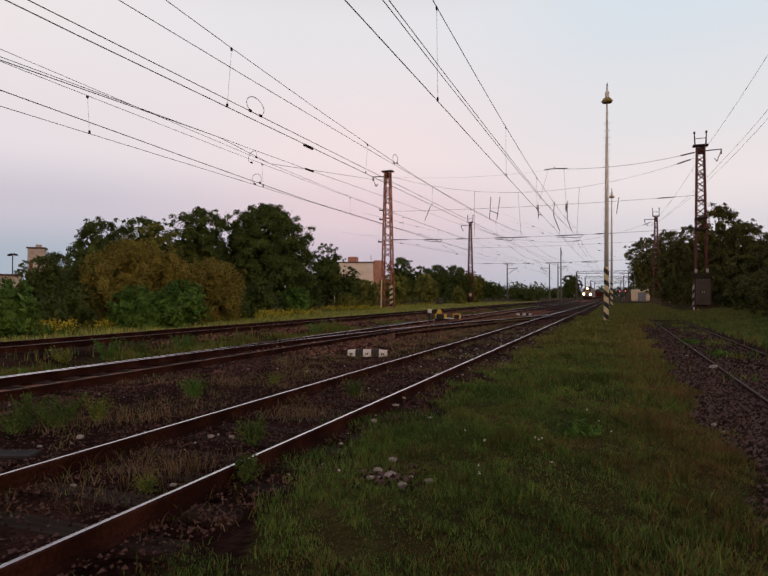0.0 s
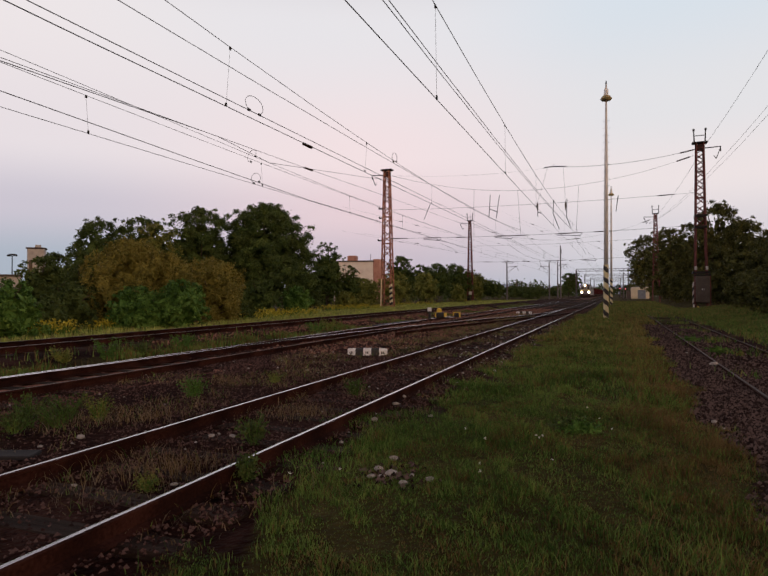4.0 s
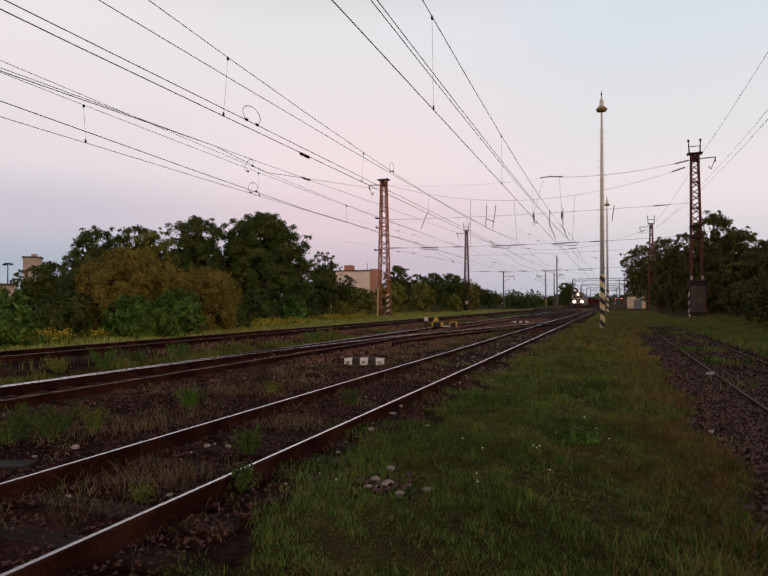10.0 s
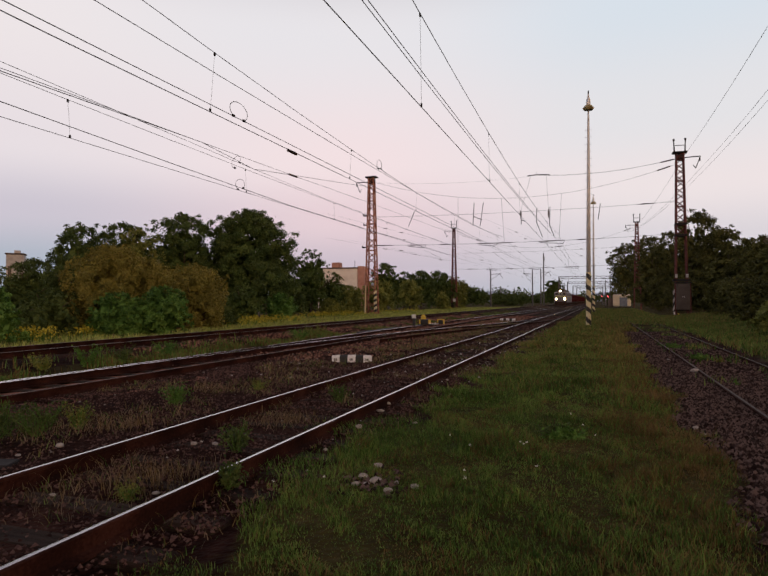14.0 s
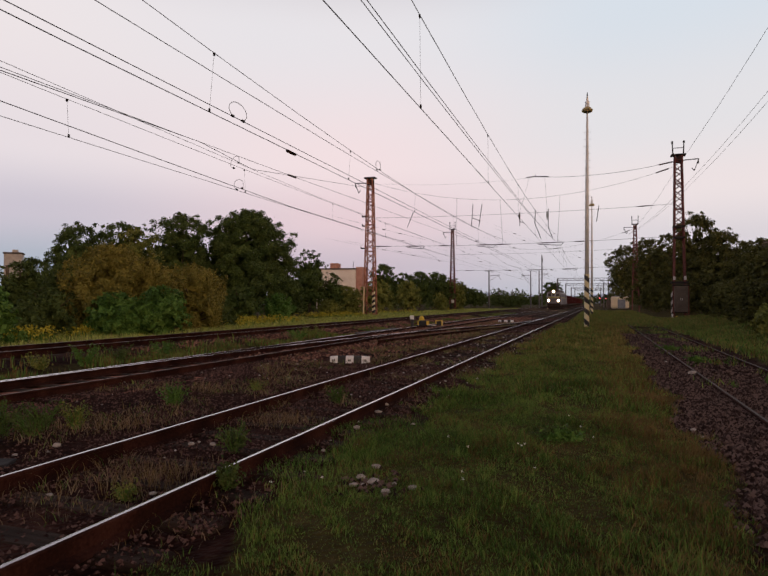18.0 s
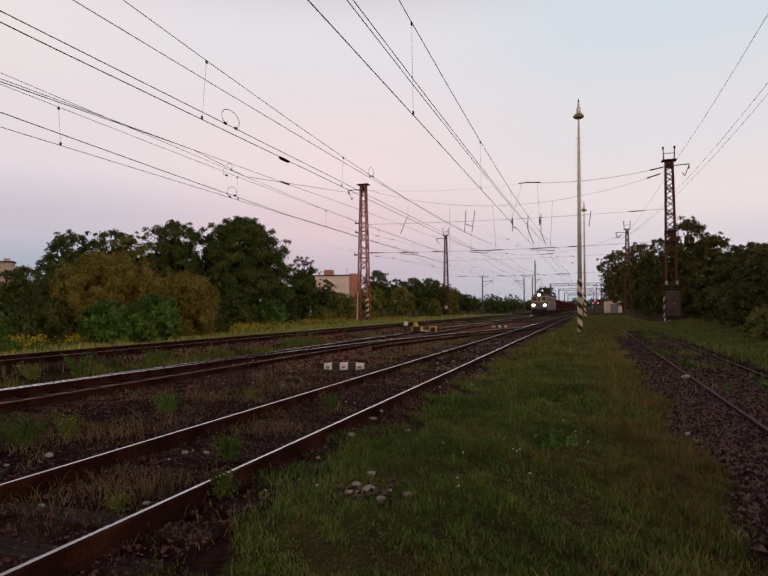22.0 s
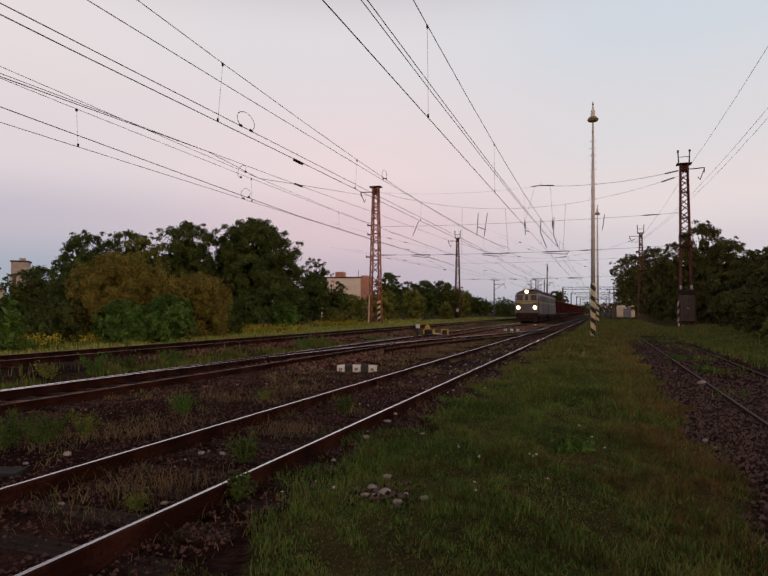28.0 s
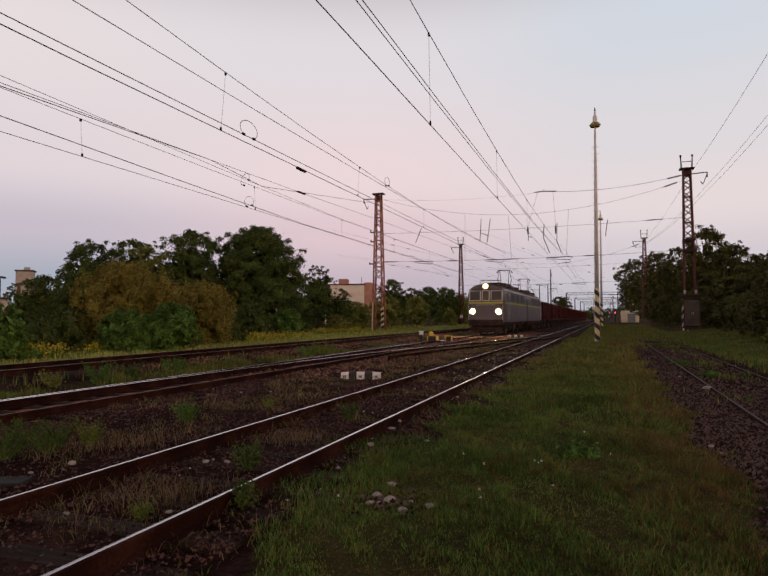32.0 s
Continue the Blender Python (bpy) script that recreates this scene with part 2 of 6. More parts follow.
g_at = gn.new("ShaderNodeAttribute")
g_at.attribute_name = "cover"
g_n1, g_n2, g_n3 = g_noise(0.55), g_noise(9.0), g_noise(60.0, 2)
g_vor = gn.new("ShaderNodeTexVoronoi")
g_vor.inputs["Scale"].default_value = 22.0
gl.new(g_tc.outputs["Object"], g_vor.inputs["Vector"])
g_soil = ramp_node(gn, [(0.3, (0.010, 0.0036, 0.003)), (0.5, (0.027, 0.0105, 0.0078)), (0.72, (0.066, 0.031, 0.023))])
g_turf = ramp_node(gn, [(0.28, (0.022, 0.015, 0.006)), (0.5, (0.048, 0.040, 0.013)), (0.7, (0.09, 0.066, 0.024))])
g_mixn = gn.new("ShaderNodeMath")
g_mixn.operation = "MULTIPLY_ADD"
gl.new(g_n2.outputs["Fac"], g_mixn.inputs[0])
g_mixn.inputs[1].default_value = 0.5
gl.new(g_n1.outputs["Fac"], g_mixn.inputs[2])
g_sub = gn.new("ShaderNodeMath")
g_sub.operation = "SUBTRACT"
gl.new(g_mixn.outputs[0], g_sub.inputs[0])
g_sub.inputs[1].default_value = 0.25
gl.new(g_sub.outputs[0], g_soil.inputs[0])
gl.new(g_sub.outputs[0], g_turf.inputs[0])
g_edge = gn.new("ShaderNodeMath")
g_edge.operation = "ADD"
gl.new(g_at.outputs["Fac"], g_edge.inputs[0])
gl.new(g_sub.outputs[0], g_edge.inputs[1])
g_step = gn.new("ShaderNodeMapRange")
g_step.inputs["From Min"].default_value, g_step.inputs["From Max"].default_value = 0.85, 1.15
gl.new(g_edge.outputs[0], g_step.inputs["Value"])
g_mix = gn.new("ShaderNodeMix")
g_mix.data_type = "RGBA"
gl.new(g_step.outputs[0], g_mix.inputs["Factor"])
gl.new(g_soil.outputs[0], g_mix.inputs["A"])
gl.new(g_turf.outputs[0], g_mix.inputs["B"])
gl.new(g_mix.outputs["Result"], g_b.inputs["Base Color"])
g_b.inputs["Roughness"].default_value = 0.95
g_b.inputs["Specular IOR Level"].default_value = 0.04
g_bump = gn.new("ShaderNodeBump")
g_bump.inputs["Strength"].default_value, g_bump.inputs["Distance"].default_value = 0.7, 0.04
gl.new(g_vor.outputs["Distance"], g_bump.inputs["Height"])
gl.new(g_bump.outputs[0], g_b.inputs["Normal"])


# red-brown ballast, lightened in colour for the lit tops of its stones
M_BED = material("lit_ballast", [(0.095, 0.033, 0.024), (0.235, 0.096, 0.067), (0.37, 0.19, 0.135)], 2.2, 0.95, 0, 0.8, fine=26, bump_dist=0.05)


# ---- builders ----
class Shape:
    """Collects vertices and faces of one mesh."""

    def __init__(self):
        self.v, self.f, self.mi = [], [], []

    def add(self, verts, faces, mat=0):
        k = len(self.v)
        self.v.extend([tuple(p) for p in verts])
        self.f.extend([tuple(i + k for i in f) for f in faces])
        self.mi.extend([mat] * len(faces))
        return self

    def box(self, c, s, mat=0, m=None, taper=1.0, bev=0.0):
        x, y, z = (a / 2 for a in s)
        if bev:
            b = min(bev, x * 0.9, y * 0.9, z * 0.9)
            vs = []
            for sx in (-1, 1):
                for sy in (-1, 1):
                    for sz in (-1, 1):
                        vs += [(sx * x, sy * (y - b), sz * (z - b)), (sx * (x - b), sy * y, sz * (z - b)), (sx * (x - b), sy * (y - b), sz * z)]
            bm = bmesh.new()
            made = [bm.verts.new(p) for p in vs]
            res = bmesh.ops.convex_hull(bm, input=made)
            bm.verts.index_update()
            vs = [v.co.copy() for v in bm.verts]
            fs = [[v.index for v in f.verts] for f in bm.faces]
            bm.free()
        else:
            t = taper
            vs = [Vector(p) for p in [(-x, -y, -z), (x, -y, -z), (x, y, -z), (-x, y, -z), (-x * t, -y * t, z), (x * t, -y * t, z), (x * t, y * t, z), (-x * t, y * t, z)]]
            fs = [(3, 2, 1, 0), (4, 5, 6, 7), (0, 1, 5, 4), (1, 2, 6, 5), (2, 3, 7, 6), (3, 0, 4, 7)]
        vs = [Vector(p) + Vector(c) if m is None else m @ (Vector(p)) + Vector(c) for p in vs]
        return self.add(vs, fs, mat)

    def tube(self, pts, r, n=6, mat=0, caps=True):
        """A round bar along pts; r is one radius or one for each point."""
        pts = [Vector(p) for p in pts]
        rs = r if isinstance(r, (list, tuple)) else [r] * len(pts)
        vs, fs = [], []
        for i, p in enumerate(pts):
            d = (pts[min(i + 1, len(pts) - 1)] - pts[max(i - 1, 0)]).normalized()
            a = d.cross(Vector((0, 0, 1)) if abs(d.z) < 0.9 else Vector((1, 0, 0))).normalized()
            b = d.cross(a)
            for j in range(n):
                w = 2 * math.pi * j / n
                vs.append(p + rs[i] * (math.cos(w) * a + math.sin(w) * b))
        for i in range(len(pts) - 1):
            for j in range(n):
                fs.append((i * n + j, (i + 1) * n + j, (i + 1) * n + (j + 1) % n, i * n + (j + 1) % n))
        if caps:
            fs += [tuple(range(n)), tuple(reversed(range((len(pts) - 1) * n, len(pts) * n)))]
        return self.add(vs, fs, mat)

    def prism(self, outline, y0, y1, mat=0):
        """An outline in x and z drawn out along y."""
        k = len(outline)
        vs = [(x, y0, z) for x, z in outline] + [(x, y1, z) for x, z in outline]
        fs = [(i, (i + 1) % k, k + (i + 1) % k, k + i) for i in range(k)] + [tuple(reversed(range(k))), tuple(range(k, 2 * k))]
        return self.add(vs, fs, mat)

    def make(self, name, mats, smooth=False):
        me = bpy.data.meshes.new(name)
        me.from_pydata(self.v, [], self.f)
        for m in mats if isinstance(mats, (list, tuple)) else [mats]:
            me.materials.append(m)
        me.polygons.foreach_set("material_index", self.mi)
        if smooth:
            me.polygons.foreach_set("use_smooth", [True] * len(self.f))
        me.update()
        return me


def part(name, shape, mats, parent, label="", m=None, smooth=False):
    ob = new(name, shape.make(name, mats, smooth) if isinstance(shape, Shape) else shape)
    ob.parent = parent
    if m is not None:
        ob.matrix_basis = m
    return tagged(ob, label)


def thing(name, label, category, m=None, group="", kind="", mesh=None):
    ob = new(name, mesh)
    if m is not None:
        ob.matrix_basis = m
    return tagged(ob, label, category, group, kind)


def big_mesh(name, verts, faces, mats, mat_index=None):
    """A mesh from arrays: verts (n, 3), faces (k, 3) or (k, 4)."""
    me = bpy.data.meshes.new(name)
    n, (k, c) = len(verts), faces.shape
    me.vertices.add(n)
    me.vertices.foreach_set("co", np.ascontiguousarray(verts, np.float32).ravel())
    me.loops.add(k * c)
    me.loops.foreach_set("vertex_index", np.ascontiguousarray(faces, np.int32).ravel())
    me.polygons.add(k)
    me.polygons.foreach_set("loop_start", np.arange(0, k * c, c, dtype=np.int32))
    for m in mats if isinstance(mats, (list, tuple)) else [mats]:
        me.materials.append(m)
    if mat_index is not None:
        me.polygons.foreach_set("material_index", np.ascontiguousarray(mat_index, np.int32))
    me.update(calc_edges=True)
    return me


# ---- plan ----
T1, T2, T3, T4 = -3.69, -9.02, -13.75, 2.705
RAIL_Z, RAIL_Z3 = 0.08, 0.29
FAR = 420.0


def smooth_step(a, b, x):
    t = np.clip((x - a) / (b - a), 0, 1)
    return t * t * (3 - 2 * t)


def wob(x, y, s=1.0, k=0.0):
    return (np.sin(x * 1.7 * s + 1.3 * np.sin(y * 0.9 * s + k)) + np.sin(y * 1.3 * s + 1.7 * np.sin(x * 1.1 * s + 2 * k)) + 0.6 * np.sin((x + y) * 3.1 * s + k)) / 2.6


def ground_z(x, y):
    x, y = np.asarray(x, float), np.asarray(y, float)
    z = -0.08 + 0.02 * wob(x, y, 1.0) + 0.012 * wob(x, y, 3.1, 2.0)
    z = z + 0.2 * smooth_step(-10.9, -12.3, x) - 0.27 * smooth_step(-15.3, -18.0, x)
    z = z - 0.05 * np.exp(-((x + 6.3) / 1.2) ** 2)
    z = z + 0.08 * np.exp(-((x + 0.6) / 1.3) ** 2) * smooth_step(1, 5, y)
    z = z + 0.35 * smooth_step(5.0, 9.5, x) + 0.1 * smooth_step(-24, -32, x)
    for c in (T1, T2, T4):
        z = z - (0.15 if c == T4 else 0.12) * np.exp(-((x - c) / 1.15) ** 4)
    return z


def cover(x, y):
    """How much turf covers the ground: 0 ballast and soil, 1 grass."""
    x, y = np.asarray(x, float), np.asarray(y, float)
    w = 0.25 * wob(x, y, 1.3, 1.0)
    c = smooth_step(-2.7, -1.8, x + w + 0.3 * wob(x, y, 2.6, 3.0)) * (1 - smooth_step(0.85, 1.35, x + w))
    c = np.maximum(c, smooth_step(3.8, 4.6, x + w))
    c = np.maximum(c, 0.68 * smooth_step(24, 40, y) * smooth_step(-2.4, -1.6, x))
    c = np.maximum(c, 0.42 * np.exp(-((x - T4) / 0.55) ** 2))
    c = np.maximum(c, 0.42 * np.exp(-((x + 6.3) / 0.8) ** 2))
    c = np.maximum(c, (0.85 - 0.5 * smooth_step(20, 34, y)) * np.exp(-((x + 11.05) / 0.6) ** 4))
    c = np.maximum(c, 0.9 * smooth_step(-15.4, -16.3, x + w))
    return c


BED_U = [-2.25, -1.75, -1.3, -0.72, -0.4, 0, 0.4, 0.72, 1.3, 1.75, 2.25]
BED_Z = [-0.34, -0.23, -0.195, -0.205, -0.165, -0.158, -0.165, -0.205, -0.195, -0.23, -0.34]


def surface_z(x, y):
    """The top of the ground or of the ballast beds."""
    z = ground_z(x, y)
    for c, rz in ((T1, RAIL_Z), (T2, RAIL_Z), (T3, RAIL_Z3)):
        u = np.asarray(x, float) - c
        z = np.maximum(z, rz + np.interp(u, BED_U, BED_Z) + 0.014 * wob(u * 3, np.asarray(y, float) * 2.2, 1.0, c))
    return z


# ---- ground ----
def make_ground():
    def axis(pieces):
        out = []
        for a, b, s in pieces:
            out += list(np.arange(a, b - 1e-6, s))
        return np.array(out + [pieces[-1][1]])
    xs = axis([(-2500, -500, 500), (-500, -100, 50), (-100, -40, 6), (-40, -17, 0.6), (-17, 5, 0.12), (5, 20, 0.6), (20, 100, 8), (100, 500, 50), (500, 2500, 500)])
    ys = axis([(-1500, -100, 200), (-100, -12, 11), (-12, 2, 0.7), (2, 16, 0.14), (16, 50, 0.5), (50, 140, 2), (140, 500, 15), (500, 4500, 400)])
    gx, gy = np.meshgrid(xs, ys)
    gz = ground_z(gx, gy)
    nx, ny = len(xs), len(ys)
    verts = np.stack([gx.ravel(), gy.ravel(), gz.ravel()], 1)
    i = (np.arange(ny - 1)[:, None] * nx + np.arange(nx - 1)[None]).ravel()
    me = big_mesh("ground", verts, np.stack([i, i + 1, i + nx + 1, i + nx], 1), M_GROUND)
    at = me.attributes.new("cover", "FLOAT", "POINT")
    at.data.foreach_set("value", cover(gx, gy).ravel().astype(np.float32))
    me.polygons.foreach_set("use_smooth", [True] * len(me.polygons))
    thing("ground", "dark trackside earth with worn turf and weeds", "ground", kind="structure", mesh=me)


make_ground()


# ---- tracks ----
RAIL_OUT = [(-0.075, -0.15), (0.075, -0.15), (0.07, -0.135), (0.012, -0.115), (0.009, -0.04), (0.036, -0.028), (0.036, -0.008), (0.019, 0.0), (0.0, 0.0035),
            (-0.019, 0.0), (-0.036, -0.008), (-0.036, -0.028), (-0.009, -0.04), (-0.012, -0.115), (-0.07, -0.135)]


def rail_shape(path, z, band=0.019):
    """A flat-bottom rail along path, a list of (x, y)."""
    s = Shape()
    k = len(RAIL_OUT)
    for i, (x, y) in enumerate(path):
        x1, y1 = path[min(i + 1, len(path) - 1)]
        x0, y0 = path[max(i - 1, 0)]
        d = math.hypot(x1 - x0, y1 - y0)
        ax, ay = (y1 - y0) / d, -(x1 - x0) / d
        s.v += [(x + u * ax, y + u * ay, z + w) for u, w in ((math.copysign(band, u) if w == 0.0 else u, w) for u, w in RAIL_OUT)]
    for i in range(len(path) - 1):
        for j in range(k):
            s.f.append((i * k + j, i * k + (j + 1) % k, (i + 1) * k + (j + 1) % k, (i + 1) * k + j))
            s.mi.append(1 if j in (7, 8) else 0)
    s.f += [tuple(reversed(range(k))), tuple(range((len(path) - 1) * k, len(path) * k))]
    s.mi += [0, 0]
    return s


SLEEPER_SHAPE = Shape().box((0, 0, 0), (2.5, 0.25, 0.15), bev=0.02)
SLEEPER_ME = SLEEPER_SHAPE.make("sleeper", M_SLEEPER)


def bed(x0, z, y0, y1):
    """The crowned ballast bed of a track."""
    s = Shape()
    ys = np.arange(y0, y1, 0.8) if y1 - y0 < 90 else np.concatenate([np.arange(y0, 60, 0.8), np.arange(60, y1, 12)])
    us, zs = BED_U, BED_Z
    n = len(us)
    for y in ys:
        for u, w in zip(us, zs):
            s.v.append((x0 + u, y, z + w + 0.014 * float(wob(u * 3, y * 2.2, 1.0, x0))))
    for i in range(len(ys) - 1):
        for j in range(n - 1):
            s.f.append((i * n + j, i * n + j + 1, (i + 1) * n + j + 1, (i + 1) * n + j))
            s.mi.append(0)
    return s


def track(x0, z, label, tops, y0=-14.0, sunk=0.222, bands=(0.019, 0.019), joint=50.0):
    t = thing("railway_track", label, "railway track")
    for u, top, top2, band in ((-0.7535, tops[0], tops[1], bands[0]), (0.7535, tops[2], tops[3], bands[1])):
        part("rail", rail_shape([(x0 + u, y0), (x0 + u, 10), (x0 + u, 25), (x0 + u, joint - 0.1)], z, band), [M_RAIL, top], t)
        part("rail", rail_shape([(x0 + u, joint), (x0 + u, 90), (x0 + u, 150), (x0 + u, FAR)], z, band), [M_RAIL, top2], t)
    y = y0 + 0.3
    while y < 160:
        part("sleeper", SLEEPER_ME, None, t, m=pose(x0 + random.uniform(-0.03, 0.03), y, z - sunk, 0, 0, random.uniform(-0.6, 0.6)))
        y += 0.62
    return t


track(T1, RAIL_Z, "polished steel rails on dark sleepers in weedy ballast", (M_RAILTOP, M_RAILTOP, M_RAILTOP, M_RAILDULL), joint=38.5)
track(T2, RAIL_Z, "running rails of the through track with rusty sides", (M_RAILBRIGHT, M_RAILBRIGHT, M_RAILDULL, M_RAILTOP), bands=(0.033, 0.012))
track(T3, RAIL_Z3, "rusty rails on a raised ballast bank", (M_RAILDULL,) * 4)
track(T4, 0.0, "little used rusty siding overgrown with grass", (M_RAILRUST,) * 4, sunk=0.34)
for bx, bz in ((T1, RAIL_Z), (T2, RAIL_Z), (T3, RAIL_Z3)):
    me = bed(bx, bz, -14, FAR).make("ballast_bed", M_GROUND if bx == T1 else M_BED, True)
    thing("ballast_bed", "brown stony ballast bed under the rails", "ballast", kind="structure", mesh=me)


def crossover():
    """The diverging rails that lead from the through track over to the near track."""
    ys = np.arange(6, 56.1, 1.25)
    bend = [(6, -9.75), (11, -9.68), (16.8, -9.42), (23, -8.82), (29, -7.85), (34.5, -6.75), (38, -6.03), (43, -5.12), (48, -4.57), (53, -4.45), (57, -4.44)]
    xl = np.interp(ys, [k[0] for k in bend], [k[1] for k in bend])
    for _ in range(3):
        xl[1:-1] = (xl[:-2] + 2 * xl[1:-1] + xl[2:]) / 4
    xc = xl + 0.7535
    t = thing("crossover_track", "turnout rails crossing between the two tracks", "railway track")
    part("rail", rail_shape([(float(x) + 0.085 * max(0.0, min(1.0, (24 - y) / 10)), float(y)) for x, y in zip(xl, ys)], RAIL_Z + 0.002, 0.033), [M_RAIL, M_RAILBRIGHT], t)
    part("rail", rail_shape([(float(x) + 1.507, float(y)) for x, y in zip(xl, ys) if y > 20], RAIL_Z + 0.002), [M_RAIL, M_RAILRUST], t)
    for off, y0, y1 in ((0.16, 40.5, 44.5), (1.35, 40.5, 44.5)):
        part("check_rail", rail_shape([(float(x) + off, float(y)) for x, y in zip(xl, ys) if y0 < y < y1], RAIL_Z + 0.004), [M_RAIL, M_RAILRUST], t)
    s = 18.0
    while s < 46:
        c = float(np.interp(s, ys, xc))
        part("sleeper", SLEEPER_ME, None, t, m=pose(c, s, RAIL_Z - 0.226, 0, 0, -6))
        s += 0.65


crossover()


# ---- masts and overhead line ----
M_DARKCONC = material("mossy_concrete", [(0.06, 0.06, 0.05), (0.12, 0.115, 0.1)], 2, 0.95, 0, 0.3)


def lattice(s, h, w0, w1, legs_from=0.0, brace_from=0.0, r=0.085, steps=None):
    """Four tapering corner bars with zigzag bracing on each face."""
    def corner(i, z):
        w = (w0 + (w1 - w0) * z / h) / 2
        return Vector(((-w, w, w, -w)[i], (-w, -w, w, w)[i] * 0.8, z))
    for i in range(4):
        s.tube([corner(i, legs_from), corner(i, h)], r, 4)
    z, k = brace_from, 0
    while z < h - 0.2:
        dz = max(0.4, (w0 + (w1 - w0) * z / h) * 0.85)
        z1 = min(h, z + dz)
        for i in range(4):
            a, b = (i, (i + 1) % 4) if k % 2 == 0 else ((i + 1) % 4, i)
            s.tube([corner(a, z), corner(b, z1)], r * 0.55, 4, caps=False)
        if k % 4 == 0:
            for i in range(4):
                s.tube([corner(i, z), corner((i + 1) % 4, z)], r * 0.5, 4, caps=False)
        z, k = z1, k + 1
    return s


def stripes_leg(parent, p0, p1, w, mats=(M_BLACK, M_CREAM), n=8):
    s = Shape()
    p0, p1 = Vector(p0), Vector(p1)
    for i in range(n):
        a, b = p0.lerp(p1, i / n), p0.lerp(p1, (i + 1) / n)
        sk = 0.6 * (b - a).length
        x, y = w / 2, w / 2
        vs = [(a.x - x, a.y - y, a.z), (a.x + x, a.y - y, a.z + sk), (a.x + x, a.y + y, a.z + sk), (a.x - x, a.y + y, a.z),
              (b.x - x, b.y - y, b.z), (b.x + x, b.y - y, b.z + sk), (b.x + x, b.y + y, b.z + sk), (b.x - x, b.y + y, b.z)]
        s.add(vs, [(3, 2, 1, 0), (4, 5, 6, 7), (0, 1, 5, 4), (1, 2, 6, 5), (2, 3, 7, 6), (3, 0, 4, 7)], i % 2)
    return part("warning_stripes", s, list(mats), parent, "black and cream slanting warning stripes")


def mast(x, y, h, label, mat, w0=1.4, w1=0.62, ears=True, arm=0, brace_from=0.0, legs_mat=None):
    z0 = float(ground_z(x, y)) - 0.1
    t = thing("lattice_mast", label, "catenary mast", pose(x, y, z0), group="catenary masts")
    part("lattice_tower", lattice(Shape(), h, w0, w1, brace_from=brace_from), mat, t)
    part("head_plate", Shape().box((0, 0, h + 0.06), (w1 + 0.7, w1 * 0.8 + 0.3, 0.14), bev=0.03).box((0, 0, h - 0.4), (w1 + 0.1, w1 * 0.8, 0.5), taper=1.1), M_DARKSTEEL, t)
    if ears:
        for u in (-1, 1):
            part("horn", Shape().tube([(u * 0.45, 0, h + 0.1), (u * 0.5, 0, h + 1.25)], [0.07, 0.05], 6).box((u * 0.5, 0, h + 1.3), (0.16, 0.16, 0.2)), M_DARKSTEEL, t)
        part("horn_bar", Shape().tube([(-0.48, 0, h + 0.75), (0.48, 0, h + 0.75)], 0.035, 5), M_DARKSTEEL, t)
    if arm:
        s = Shape().tube([(arm * w1 / 2, 0, h - 0.45), (arm * 1.75, 0, h - 0.4)], 0.05, 5).tube([(arm * 1.75, 0, h - 0.4), (arm * 1.35, 0, h - 1.5)], 0.035, 5)
        s.tube([(arm * 1.35, 0, h - 1.5), (arm * 1.15, 0, h - 1.2)], 0.035, 5).tube([(arm * 1.7, 0, h - 0.5), (arm * 1.7, 0, h - 0.85)], 0.06, 6)
        part("bracket", s, M_DARKSTEEL, t)
    part("footing", Shape().box((0, 0, 0.02), (w0 + 0.4, w0 * 0.8 + 0.4, 0.3), bev=0.05), M_DARKCONC, t)
    return t


MAST_L, MAST_R, MAST_L2, MAST_R2 = (-22.95, 61.7), (7.3, 63.5), (-24.9, 110.1), (6.0, 109.0)
m_l = mast(*MAST_L, 15.0, "rust-orange lattice catenary mast with striped foot by the grass", M_LATTICE_LIT, 1.2, 0.55, ears=False, arm=-1)
stripes_leg(m_l, (0.59, -0.48, 0.5), (0.53, -0.43, 2.7), 0.24)
for bz, bx in ((7.5, -0.75), (10.9, -0.62), (9.9, -0.6)):
    part("bracket_stub", Shape().box((bx, -0.2, bz), (0.5, 0.16, 0.12), bev=0.02).box((bx - 0.22, -0.2, bz + 0.08), (0.1, 0.12, 0.22), bev=0.02), M_DARKSTEEL, m_l)
part("pale_leg", Shape().tube([(-0.6, -0.49, 0.1), (-0.53, -0.43, 3.4)], 0.085, 5), M_CREAM, m_l, "leg painted pale yellow")
m_r = mast(*MAST_R, 15.3, "dark red lattice catenary mast with switch cabinet at its foot", M_LATTICE, 1.02, 0.6, arm=1, brace_from=7.6)
m_l2 = mast(*MAST_L2, 15.0, "dark red lattice catenary mast beyond the tracks", M_LATTICE, 1.0, 0.36, arm=-1)
m_r2 = mast(*MAST_R2, 14.5, "dark red lattice catenary mast before the trees", M_LATTICE, 1.1, 0.36, arm=-1, brace_from=3.6)
for u in (-1, 1):
    stripes_leg(m_r, (u * 0.72, -0.5, 0.1), (u * 0.70, -0.5, 2.3), 0.15, (M_BLACK, M_CONC if u < 0 else M_DARKCONC), 6)
    part("clamp", Shape().box((u * 0.46, -0.38, 3.75), (0.2, 0.2, 0.34), bev=0.03), M_CONC, m_r, "pale clamp on the leg")
part("notice_plate", Shape().box((0.1, -0.42, 1.9), (0.5, 0.03, 0.55), bev=0.01), M_WHITE, m_l2, "small white notice plate")
